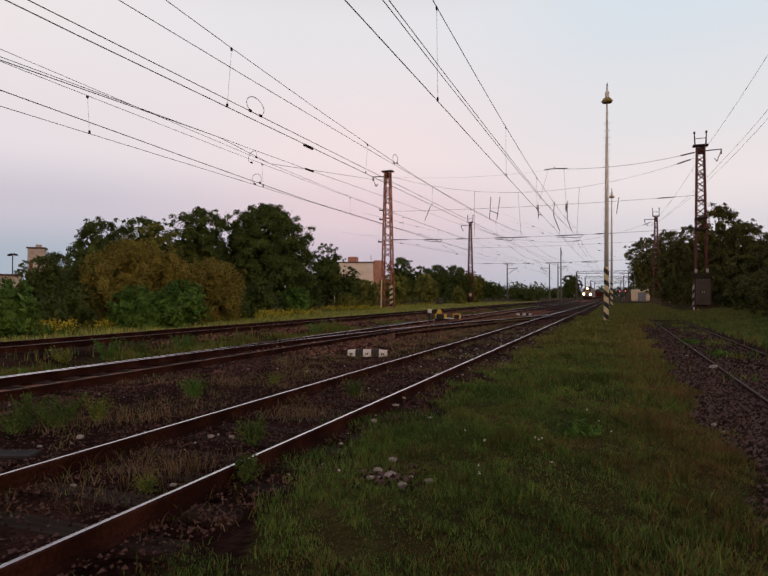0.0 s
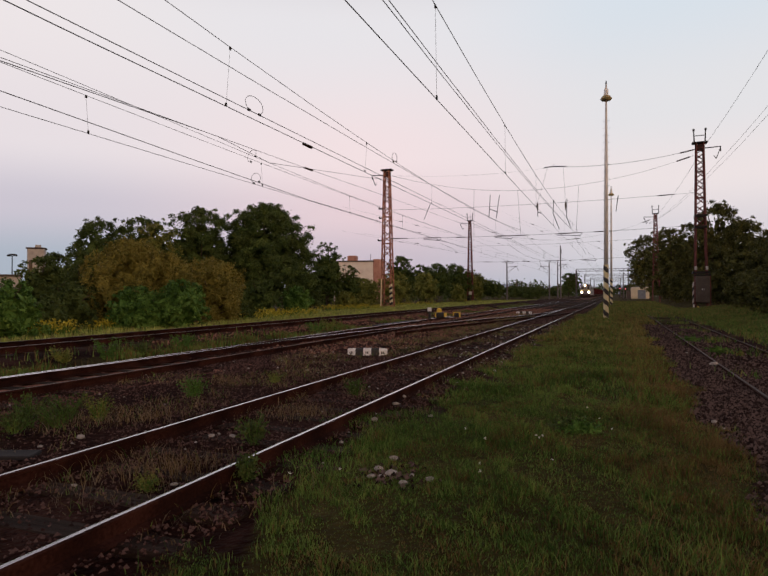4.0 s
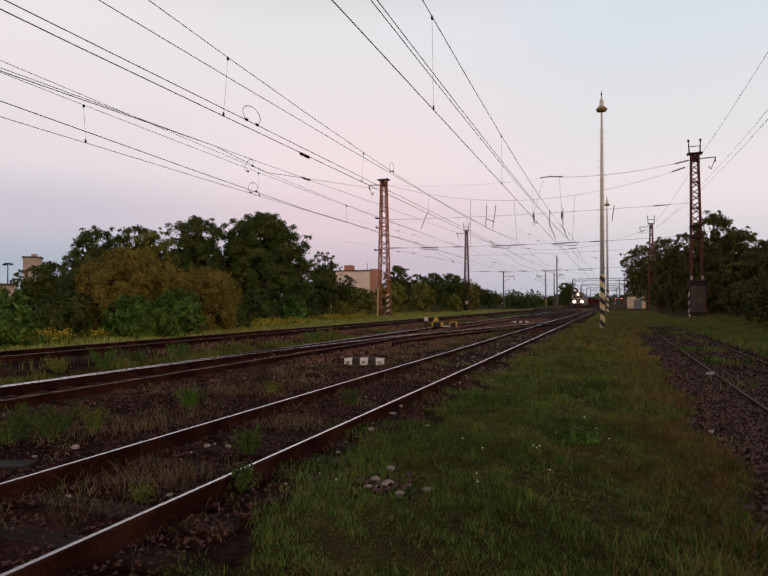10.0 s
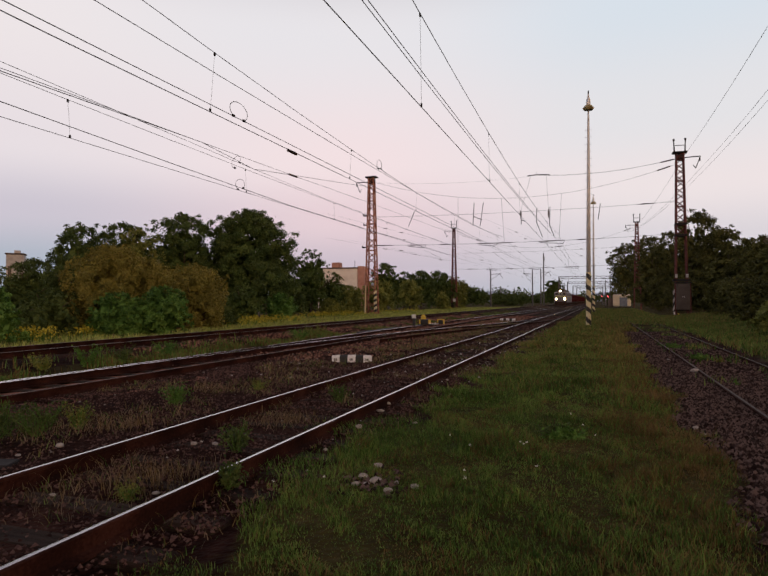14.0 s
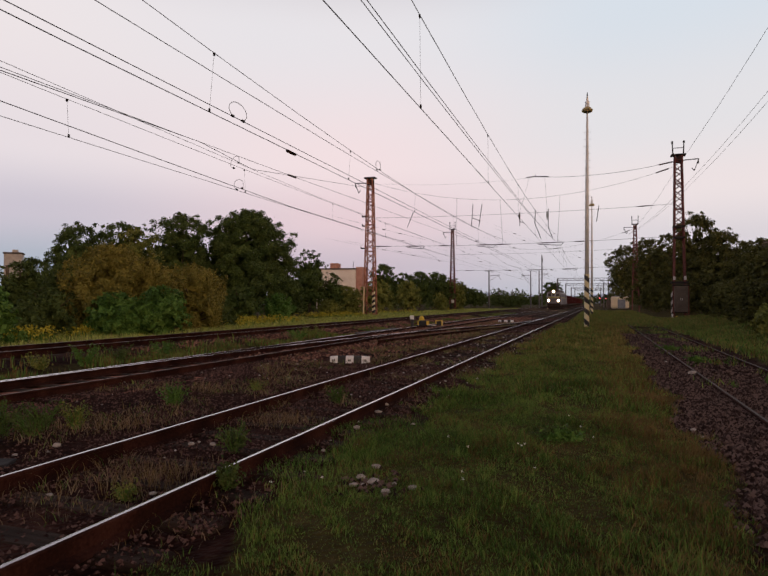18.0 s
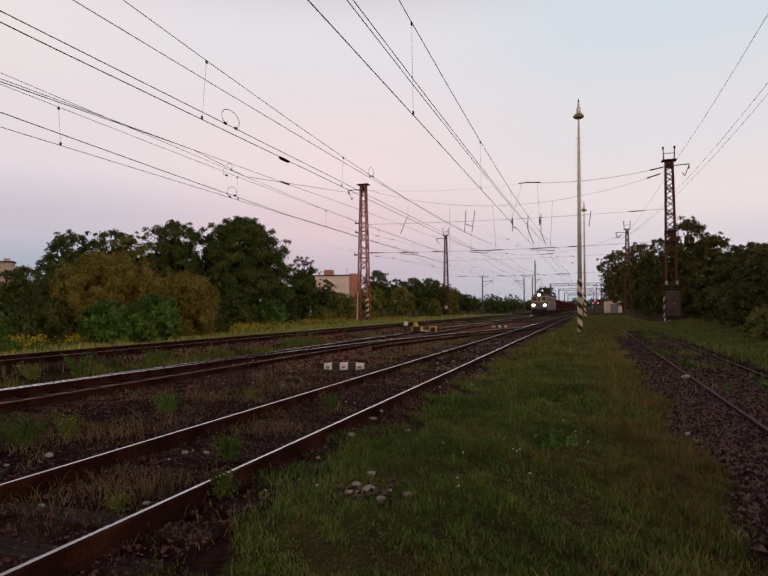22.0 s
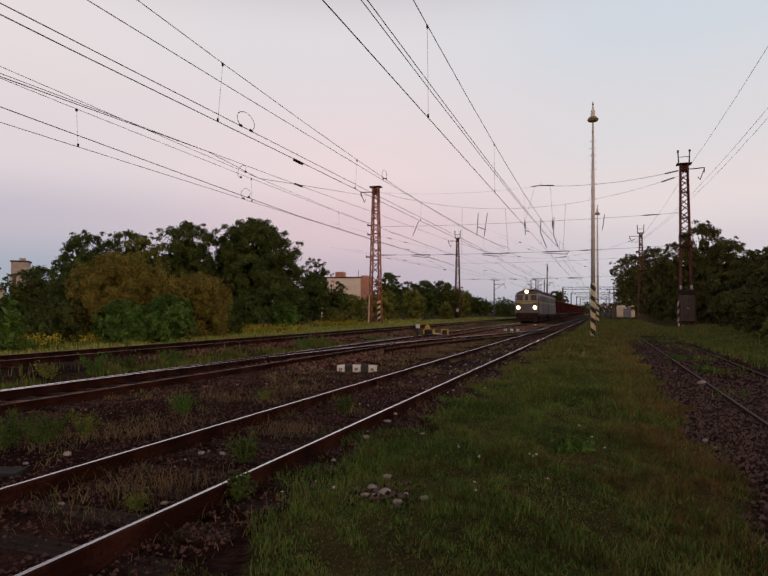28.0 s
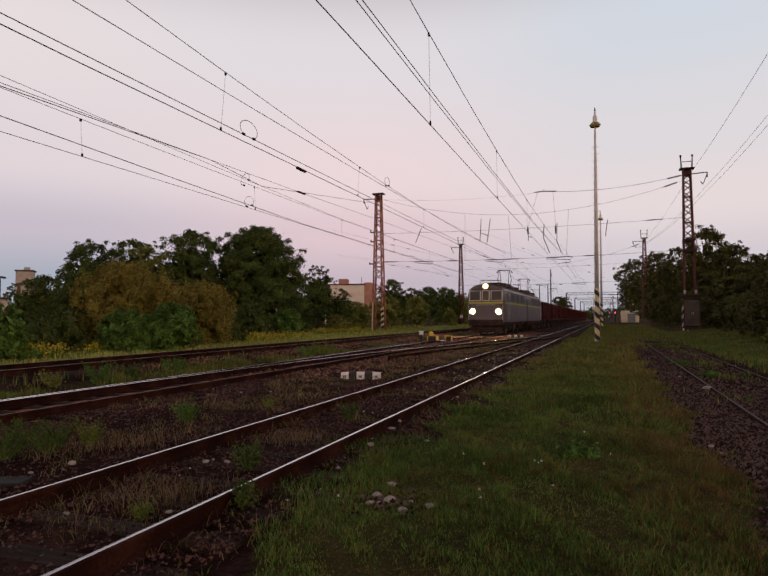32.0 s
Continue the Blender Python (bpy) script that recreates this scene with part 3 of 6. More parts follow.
part("foot_box", Shape().box((-0.2, -0.5, 1.0), (0.6, 0.4, 0.9), bev=0.03), M_DARKSTEEL, m_l2)
for pz, pw in ((8.6, 1.02), (7.55, 1.0), (3.35, 1.45)):
    part("cross_plate", Shape().box((0, 0, pz), (pw, 0.95, 0.2), bev=0.02), M_DARKSTEEL, m_r)
M_CAB = material("brown_grey_enamel", [(0.066, 0.050, 0.043), (0.125, 0.098, 0.084)], 2, 0.6, 0, 0.15)
cab = thing("switch_cabinet", "dull brown-grey slatted switch cabinet hung between mast legs", "electrical cabinet", pose(7.35, 62.75, 0.5))
part("body", Shape().box((0, 0, 1.3), (1.1, 0.5, 2.4), bev=0.03), M_CAB, cab)
for u in (-0.29, 0.29):
    d = part("door", Shape().box((u, -0.27, 1.3), (0.54, 0.04, 2.3), bev=0.012), M_CAB, cab)
    for k in range(6):
        part("slat", Shape().box((u - 0.215 + k * 0.086, -0.3, 1.3), (0.045, 0.03, 2.2), bev=0.008), M_CAB, d)
    part("handle", Shape().box((u * 0.25, -0.33, 1.3), (0.03, 0.04, 0.2)), M_POLE, d)
part("top_bar", Shape().box((0, -0.05, 2.6), (1.4, 0.5, 0.12), bev=0.02), M_DARKSTEEL, cab)
for u in (-0.63, 0.63):
    part("support_leg", Shape().box((u, 0, 0.9), (0.09, 0.12, 3.4), bev=0.015), M_LATTICE, cab)
    part("lower_rail", Shape().box((u * 0.45, 0, 0.06), (0.6, 0.1, 0.08)), M_DARKSTEEL, cab)
part("warning_post", Shape().box((-0.78, -0.25, -0.35), (0.12, 0.08, 0.55), bev=0.01), M_WHITE, cab, "white post foot")
part("warning_post", Shape().box((-0.42, -0.25, -0.4), (0.14, 0.06, 0.32), bev=0.01), M_YELLOW, cab, "yellow notice plate")

# farther masts, on both sides
M_POLEDARK = material("dark_pole_paint", [(0.07, 0.06, 0.06), (0.14, 0.12, 0.12)], 2, 0.7, 0, 0.1)


def pole_mast(x, y, h, label="slim grey catenary pole with bracket arm", arm=-1):
    t = thing("catenary_pole", label, "catenary mast", pose(x, y, 0), group="distant catenary poles")
    part("pole", Shape().tube([(0, 0, -0.2), (0, 0, h)], [0.2, 0.13], 8), M_POLEDARK, t)
    part("bracket", Shape().tube([(0, 0, h - 1.2), (arm * 2.6, 0, h - 1.0)], 0.06, 5).tube([(0, 0, h - 2.6), (arm * 2.2, 0, h - 1.1)], 0.05, 5).tube([(arm * 2.2, 0, h - 1.1), (arm * 2.9, 0, h - 2.2)], 0.04, 5), M_POLEDARK, t)
    return t


for px, py, ph, pa in ((-25.0, 150.9, 9.2, 1), (-17.4, 175.2, 10.2, -1), (-16.1, 186.4, 11.0, 1), (-13.6, 166.0, 14.0, 0.1), (-38.0, 253.0, 7.5, 1), (-39.1, 306.0, 8, 1),
                       (-6, 330, 11, 1), (3.4, 204.5, 9.5, -1), (2.4, 246.9, 9, -1), (1.8, 321.5, 9, -1)):
    pole_mast(px, py, ph, arm=pa)


def gantry(y, x0, x1, h):
    t = thing("track_gantry", "grey steel portal spanning the distant tracks", "gantry", pose(0, y, 0), group="distant gantries")
    for x in (x0, x1):
        part("post", Shape().box((x, 0, h / 2), (0.4, 0.4, h + 0.3)), M_POLEDARK, t)
    s = Shape()
    for dz in (-0.35, 0.35):
        s.box(((x0 + x1) / 2, 0, h + dz), (x1 - x0, 0.3, 0.12))
    n = 16
    for i in range(n):
        a, b = x0 + (x1 - x0) * i / n, x0 + (x1 - x0) * (i + 1) / n
        s.tube([(a, 0, h - 0.35 if i % 2 else h + 0.35), (b, 0, h + 0.35 if i % 2 else h - 0.35)], 0.05, 4)
    part("beam", s, M_POLEDARK, t)
    for x in (T2, T1, T4 - 0.6):
        part("hanger", Shape().tube([(x, 0, h - 0.35), (x, 0, h - 1.6), (x + 0.8, 0, h - 2.0)], 0.05, 5), M_POLEDARK, t)


for gy, gh in ((205, 8.9), (262, 8.9), (318, 8.8), (372, 8.8)):
    gantry(gy, -12.0, 7.5, gh)


def sag(a, b, drop, n=12):
    a, b = Vector(a), Vector(b)
    return [a.lerp(b, i / n) - Vector((0, 0, drop * 4 * (i / n) * (1 - i / n))) for i in range(n + 1)]


WR = 0.0105


def catenary(x, zc, zm, label, stagger=0.2, y0=-25.0, low=0.75, thick=1.0):
    """Contact wire, sagging messenger wire and droppers over one track, held at the masts."""
    t = thing("overhead_line", label, "overhead wire")
    ys = [y0, 8.5, 62.5, 113, 165, 205, 262, 318, 372]
    c = [(x + (stagger if i % 2 else -stagger), y, zc) for i, y in enumerate(ys)]
    part("contact_wire", Shape().tube(c, WR * 1.1 * thick, 4), M_WIRE, t)
    mpts, droppers = [], []
    for i in range(len(ys) - 1):
        p = sag((x, ys[i], zm), (x, ys[i + 1], zm), low)
        mpts += p if not mpts else p[1:]
        if ys[i] < 130:
            for k in range(1, 12, 2):
                q = p[k]
                f = (q.y - ys[i]) / (ys[i + 1] - ys[i])
                droppers.append((q, Vector(c[i]).lerp(Vector(c[i + 1]), f)))
    part("messenger_wire", Shape().tube(mpts, WR * thick, 4), M_WIRE, t)
    for a, b in droppers:
        part("dropper", Shape().tube([a, b], 0.004, 3).box(tuple(b + Vector((0, 0, 0.04))), (0.03, 0.05, 0.09)).box(tuple(a - Vector((0, 0, 0.03))), (0.03, 0.06, 0.08)), M_WIRE, t)
    return t


line1 = catenary(T1, 5.73, 8.05, "paired copper wires hung over the near track", 0.03)
line2 = catenary(T2, 6.2, 7.9, "paired copper wires hung over the through track", -0.15)
line3 = catenary(T3, 5.95, 7.08, "paired copper wires hung over the raised track", 0.1, low=0.2, thick=0.72)


def single_wire(pts, label, r=WR, name="overhead_wire", n=4, of=None):
    if of is not None:
        return part(name, Shape().tube(pts, r, n), M_WIRE, of)
    return thing(name, label, "overhead wire", mesh=Shape().tube(pts, r, n).make(name, M_WIRE))


def ribbed(p, d, length, k, r0, r1):
    """A ribbed insulator body of k sheds about p along d."""
    pts, rs = [], []
    for i in range(2 * k + 1):
        pts.append(p + d * length * (i / (2 * k) - 0.5))
        rs.append(r1 if i % 2 else r0)
    return Shape().tube(pts, rs, 8)


def string_insulator(p, d, length=0.9, of=None, name="insulator"):
    p, d = Vector(p), Vector(d).normalized()
    return part(name, ribbed(p, d, length, 7, 0.025, 0.052), M_PORCELAIN, of, "dark ribbed insulator")


single_wire(sag((-4.0, -20, 7.5), (T1 - 0.15, 62.5, 7.5), 0.75), "", of=line1, name="auxiliary_wire")
single_wire(sag((-3.9, -20, 7.5), (T1 - 0.1, 62.5, 7.45), 0.7), "", of=line1, name="auxiliary_wire")
single_wire(sag((T2 + 0.02, -20, 6.25), (T2 + 0.1, 113, 6.6), 0.05), "", of=line2, name="auxiliary_wire")
single_wire(sag((T2 - 0.35, -20, 7.9), (T2 - 0.3, 62.5, 7.8), 0.5), "", of=line2, name="auxiliary_wire")
single_wire([(-12.4, -6.0, 6.1), (-16.95, 23.43, 8.69), (-18.0, 29.65, 8.8), (-20.97, 47.31, 11.55), (-22.86, 58.5, 13.3), (MAST_L[0] - 0.5, MAST_L[1], 14.0)], "", WR * 1.3, of=line3, name="anchor_wire")
single_wire([(T3, -18, 7.1), (T3, 17.5, 6.18), (T3, 26.0, 5.99), (T3, 62.5, 6.0)], "", 0.012, of=line3, name="auxiliary_wire")
single_wire([(T3, -18, 8.0), (T3, 17.5, 7.18), (T3, 21.7, 7.08), (T3, 30.0, 6.93), (T3, 62.5, 6.95)], "", 0.0075, of=line3, name="auxiliary_wire")
single_wire([(T3, -18, 6.65), (T3, 17.5, 7.29), (T3, 26.2, 7.47), (T3, 35.5, 7.71), (T3 - 0.3, 62.5, 8.4)], "", 0.009, of=line3, name="auxiliary_wire")
string_insulator((T2 - 0.15, 17.4, 6.2), (0.1, 54, 0.0), 0.62, line2)
string_insulator((T3, 26.2, 7.47), (0, 60, 1.4), 0.85, line3)

for ix, iy, iz in [(-26.2, 75.6, 10.96), (-26.2, 75.6, 8.28), (-25.5, 80.2, 10.9), (-25.5, 80.2, 8.42), (-10.8, 86.8, 11.08), (-9.6, 87.3, 10.13), (-10.9, 86.8, 9.11), (-19.7, 110.2, 10.49), (-19.8, 110.1, 8.82), (-31.1, 105.9, 9.87), (-27.5, 88.0, 10.71), (-11.65, 88.0, 5.99), (-6.07, 88.0, 8.91), (-21.9, 88.0, 7.58), (-2.18, 88.0, 8.52), (-2.19, 88.0, 7.61), (-5.92, 88.0, 5.99), (-16.4, 88.0, 10.32)]:
    tl = line1 if ix > -12 else line3
    string_insulator((ix, iy, iz), (0.3, 1, 0.02), 0.8, tl)
    single_wire(sag((ix - 2.0, iy - 14, iz + 0.2), (ix + 2.5, iy + 18, iz - 0.1), 0.05, 4), "", 0.005, "tail_wire", of=tl)

# slack connecting wires over the far station throat
for pts in ([(-17.23, 150, 9.91), (-16.65, 150, 7.82), (-15.22, 150, 5.9), (-14.36, 150, 5.5)], [(-41.5, 150, 14.32), (-39.3, 150, 13.3), (-37.5, 150, 12.4), (-37.2, 150, 11.6)],
            [(-24.6, 150, 13.7), (-22.2, 150, 11.8), (-20.45, 150, 10.6), (-17.23, 150, 9.6)], [(-9.2, 150, 15.3), (-8.4, 150, 13.5), (-7.6, 150, 12.3), (-6.5, 150, 10.6)]):
    single_wire(pts, "", 0.022, "slack_wire", of=line2)

# cross-spans between the masts
def cross_span(l, r, zl, zr, drop, label, via=None):
    """A slack cable from mast to mast, and a tauter one from the far-side mast to a spreader bar."""
    t = thing("cross_span", label, "cross-span wire", group="cross-spans")
    a, b = (l[0] + 0.4, l[1] + 0.4, zl - 0.35), (r[0] - 0.4, r[1] + 0.4, zr - 0.35)
    p = sag(a, b, drop, 20)
    part("span_cable", Shape().tube(p, WR * 1.1, 4), M_WIRE, t)
    ends = [(p[19].lerp(p[20], 0.35), p[20] - p[19])]
    if via is not None:
        top = (r[0] - 0.4, r[1], zr + 0.1)
        q = sag(via, top, 0.45, 12)
        part("span_cable", Shape().tube(q, WR * 1.6, 4), M_WIRE, t)
        part("span_cable", Shape().tube(sag(a, via, 0.4, 12), 0.006, 4), M_WIRE, t)
        ends.append((q[11].lerp(q[12], 0.35), q[12] - q[11]))
        v = Vector(via)
        part("spreader_bar", Shape().tube([v + Vector((-1.1, 0, 0)), v + Vector((-0.3, 0, 0.06)), v + Vector((1.1, 0, -0.02))], 0.045, 6).tube([v + Vector((-0.15, 0, 0)), v + Vector((-0.15, 0, 0.25))], 0.03, 5), M_DARKSTEEL, t)
        for u, e in ((-0.75, -1.75), (0.75, 0.95)):
            w = part("span_hanger", Shape().tube([v + Vector((u, 0, 0)), (v.x + e, v.y, 10.6)], 0.010, 4), M_WIRE, t)
            part("insulator", Shape().tube([(v.x + e, v.y, 10.6), (v.x + e, v.y, 10.2), (v.x + e, v.y, 9.7)], [0.04, 0.09, 0.04], 8), M_PORCELAIN, w)
    else:
        ends.append((p[12], p[13] - p[12]))
    for q, d in ends:
        part("insulator", ribbed(Vector(q), d.normalized(), 1.2, 6, 0.04, 0.085), M_PORCELAIN, t)
    return t, p


def fixed_rope(l, r, z, label, bars=()):
    t = thing("steady_rope", label, "cross-span wire", group="steady ropes")
    def at(x, dz=0.0):
        f = (x - l[0]) / (r[0] - l[0])
        return (x, l[1] + (r[1] - l[1]) * f, z + 0.3 * f - 0.25 * 4 * f * (1 - f) + dz)
    part("rope", Shape().tube([at(l[0] + 0.3 + (r[0] - l[0] - 0.6) * i / 10) for i in range(11)], WR * 1.2, 4), M_WIRE, t)
    for x0, x1, k in bars:
        part("insulator", Shape().tube([at(x0), at(x0 * 0.7 + x1 * 0.3), at(x1)], [0.03, 0.06, 0.03], 6), M_PORCELAIN, t)
        if k > 1:
            part("registration_arm", Shape().tube([at(x0 + 0.1, -0.12), at(x1 - 0.2, -0.3), at(x1, -0.05)], 0.03, 5), M_DARKSTEEL, t)
    return t


BARS = ((-22.62, -20.67, 1), (-19.03, -17.05, 2), (-15.58, -14.39, 1), (-11.65, -9.68, 2), (-9.87, -8.13, 1), (-5.63, -3.10, 2), (-2.07, -0.44, 1))
HANGER_RODS = [
        ((-18.39, 10.98), (-19.03, 9.46)),
        ((-12.00, 11.55), (-12.15, 9.21)),
        ((-11.06, 11.50), (-11.40, 9.18)),
        ((-12.05, 10.15), (-11.20, 9.76)),
        ((-5.72, 10.71), (-5.81, 9.37)),
        ((-5.81, 9.37), (-5.21, 7.80)),
        ((-4.47, 10.74), (-4.52, 8.92)),
        ((-4.52, 8.92), (-4.10, 7.85)),
        ((0.22, 10.81), (0.00, 9.28)),
        ((-7.27, 9.58), (-7.27, 9.14)),
        ((-7.27, 9.58), (-6.89, 9.42))]
sp1, sp1_pts = cross_span(MAST_L, MAST_R, 14.6, 14.7, 2.4, "sagging cross-span cables with insulators and spreader bar", via=(-5.6, 63.0, 14.05))
fixed_rope(MAST_L, MAST_R, 7.45, "level steady rope carrying the registration arms", BARS)
rope_up = fixed_rope(MAST_L, MAST_R, 10.5, "upper steady rope with hanger rods between the masts", [(3.6, 5.2, 1)])
for (xa, za), (xb, zb) in HANGER_RODS:
    single_wire([(xa, 62.5, za), (xb, 62.5, zb)], "", 0.035, "hanger_rod", 5, rope_up)
sp2, sp2_pts = cross_span(MAST_L2, MAST_R2, 14.2, 14.0, 3.0, "farther sagging twin cross-span cables with insulators")
fixed_rope(MAST_L2, MAST_R2, 7.3, "farther level steady rope with registration arms", BARS)
fixed_rope(MAST_L2, MAST_R2, 10.2, "farther upper steady rope between the masts")
for x in (T3, T2, T1):
    f = (x - MAST_L[0]) / (MAST_R[0] - MAST_L[0])
    q = sp1_pts[round(f * 20)]
    single_wire([q, (x, q.y, 7.4)], "", 0.012, "span_hanger", of=sp1)
for dx, z0, z1 in ((1.6, 13.6, 13.9), (1.4, 12.9, 12.95), (0.5, 15.2, 15.5)):
    single_wire(sag((MAST_R[0] + dx, MAST_R[1], z0), (MAST_R[0] + dx, 0, z1), 0.7) , "bare feeder wire running along the mast heads", 0.013, "feeder_wire")
    single_wire(sag((MAST_R[0] + dx, MAST_R[1], z0), (MAST_R2[0] - 1.0, MAST_R2[1], 12.8), 0.6), "bare feeder wire between mast brackets", 0.012, "feeder_wire")


def jumper(cx, cy, cz, w, h, of, turn=0.0):
    """A slack loop of wire, w long and h high, clamped at both ends."""
    pts = []
    for a in np.linspace(-2.5, 2.5, 17):
        u, v = w / 2 * math.sin(a), h / 2 * math.cos(a)
        pts.append((cx, cy + u * math.cos(turn) - v * math.sin(turn), cz + u * math.sin(turn) + v * math.cos(turn)))
    loop = single_wire(pts, "", 0.009, "jumper_loop", of=of)
    for p in (pts[0], pts[-1]):
        part("clamp", Shape().box(p, (0.05, 0.13, 0.07), bev=0.015), M_WIRE, loop)


jumper(T2, 14.1, 6.52, 0.85, 0.46, line2)
jumper(T2, 25.2, 7.42, 0.62, 0.42, line2, 0.2)
jumper(T3, 21.3, 7.08, 0.75, 0.36, line3, 0.7)
jumper(T3, 21.6, 6.22, 0.7, 0.42, line3, 0.3)


# ---- lamp masts ----
M_RING = material("faded_yellow_rim", [(0.26, 0.2, 0.08), (0.40, 0.32, 0.15)], 6, 0.6, 0, 0.1)


def lamp_mast(x, y, h, label, lean=0.0):
    t = thing("lamp_mast", label, "lamp mast", pose(x, y, float(ground_z(x, y)) - 0.05, 0, lean, 0), group="yard lamp masts")
    part("tube", Shape().tube([(0, 0, 3.2), (0, 0, h * 0.62), (0, 0, h * 0.88), (0, 0, h - 1.1)], [0.125, 0.10, 0.062, 0.04], 12), M_POLE, t, smooth=True)
    n = 28
    s = Shape()
    k = 20
    for i in range(n * 2):
        for j in range(k):
            a0, a1 = 2 * math.pi * j / k, 2 * math.pi * (j + 1) / k
            za, zb = 3.2 * i / (2 * n), 3.2 * (i + 1) / (2 * n)
            ph = (za * 1.55 + j / k) % 1.0
            s.add([(0.145 * math.cos(a0), 0.145 * math.sin(a0), za), (0.145 * math.cos(a1), 0.145 * math.sin(a1), za),
                   (0.145 * math.cos(a1), 0.145 * math.sin(a1), zb), (0.145 * math.cos(a0), 0.145 * math.sin(a0), zb)], [(0, 1, 2, 3)], 0 if ph < 0.45 else 1)
    part("striped_foot", s, [M_BLACK, M_CREAM], t, "foot with spiralling black and cream stripes")
    rung = Shape().tube([(-0.2, 0, 0), (0.2, 0, 0)], 0.012, 4).make("step_iron", M_POLE)
    for i in range(int((h - 5.2) / 0.42)):
        part("step_iron", rung, None, t, m=pose(0, 0, 3.6 + i * 0.42))
    part("lamp_ring", Shape().tube([(0, 0, h - 1.12), (0, 0, h - 1.02), (0, 0, h - 0.86)], [0.27, 0.33, 0.2], 16), M_RING, t, "dull yellow lamp ring")
    part("cap", Shape().tube([(0, 0, h - 0.86), (0, 0, h - 0.5), (0, 0, h - 0.42), (0, 0, h)], [0.13, 0.12, 0.065, 0.02], 12), M_POLE, t)
    part("finial", Shape().tube([(0, 0, h - 0.16), (0, 0, h + 0.05)], [0.05, 0.015], 8), M_DARKSTEEL, t)
    part("footing", Shape().tube([(0, 0, -0.1), (0, 0, 0.07)], 0.22, 12), M_DARKSTEEL, t)
    return t


lamp_mast(-0.59, 38.0, 13.9, "tall grey lamp mast with black and cream striped foot", 0.45)
lamp_mast(-0.58, 76.0, 14.0, "farther grey lamp mast with striped foot", 0.3)


# ---- plants ----
def leaf_quads(cen, size, rng, out=None):
    """Diamond leaves at cen, turned at random or facing roughly out: (n*4, 3) vertices."""
    n = len(cen)
    nrm = rng.normal(size=(n, 3))
    if out is not None:
        nrm = nrm * 0.7 + out + np.array([0, 0, 0.3])
    nrm /= np.linalg.norm(nrm, axis=1)[:, None]
    d = np.cross(nrm, rng.normal(size=(n, 3)))
    d /= np.linalg.norm(d, axis=1)[:, None]
    e = np.cross(nrm, d)
    s = (size * rng.uniform(0.6, 1.3, n))[:, None]
    v = np.stack([cen - d * s * 0.5, cen + e * s * 0.28, cen + d * s * 0.55, cen - e * s * 0.28], 1)
    return v.reshape(-1, 3), np.arange(n * 4, dtype=np.int32).reshape(-1, 4)


def crown_points(lobes, n, rng, clump=12, spread=0.2):
    """Leaf places in clumps over the outside of several lobes (x, y, z, rx, ry, rz), with fewer inside."""
    lobes = np.array(lobes, float)
    area = lobes[:, 3] * lobes[:, 5] + lobes[:, 4] * lobes[:, 5]
    k = max(8, n // clump)
    which = rng.choice(len(lobes), k, p=area / area.sum())
    d = rng.normal(size=(k, 3))
    d /= np.linalg.norm(d, axis=1)[:, None]
    rad = np.where(rng.random(k) < 0.62, rng.uniform(0.78, 1.0, k), rng.uniform(0.2, 0.8, k))
    c = lobes[which, :3] + d * lobes[which, 3:] * rad[:, None]
    sp = lobes[which, 3:].mean(1) * spread
    ok = c[:, 2] > 0.1
    c, sp = c[ok], sp[ok]
    cen = np.repeat(c, clump, axis=0) + rng.normal(size=(len(c) * clump, 3)) * np.repeat(sp, clump)[:, None] * np.array([1, 1, 0.7])
    cen[:, 2] = np.maximum(cen[:, 2], 0.05)
    return cen, np.repeat(d[ok], clump, axis=0)


def bough_ends(h, r, rng, n, low, wide, square):
    """Centres, outward directions and sizes of the leafy boughs over a crown's uneven outline."""
    i = np.arange(n)
    q = (i + rng.random(n)) / n
    a = i * 2.39996 + rng.normal(0, 0.25, n)
    q = q ** 0.85
    up = np.clip(np.where(q > wide, (q - wide) / (1 - wide), (wide - q) / max(wide, 0.05) * 0.72), 0, 1)
    prof = np.clip(1 - up ** square, 0, 1) ** (1 / square)
    ph = rng.uniform(0, 6.28, 4)
    uneven = 1 + 0.14 * np.sin(2 * a + ph[0]) * np.sin(5 * q + ph[1]) + 0.14 * np.sin(3 * a + 8 * q + ph[2]) + 0.11 * np.sin(5 * a - 13 * q + ph[3])
    cr = r * rng.uniform(0.10, 0.25, n) * (0.8 if n > 150 else 1.0)
    jut = rng.random(n) < 0.3
    cr = np.where(jut, cr * 0.55, cr)
    rad = np.maximum(r * prof * uneven - cr * 0.55, 0) * np.where(jut, rng.uniform(1.0, 1.14, n), rng.uniform(0.68, 1.02, n))
    z = h * (low + (1 - low) * q) - cr * 0.6 * q + np.where(jut & (q > 0.55), rng.uniform(0, 0.06, n) * h, 0)
    c = np.stack([rad * np.cos(a), rad * np.sin(a), z], 1)
    out = np.stack([np.cos(a) * prof, np.sin(a) * prof, 0.9 * (q - wide) + 0.15], 1)
    return c, out / np.linalg.norm(out, axis=1)[:, None], cr


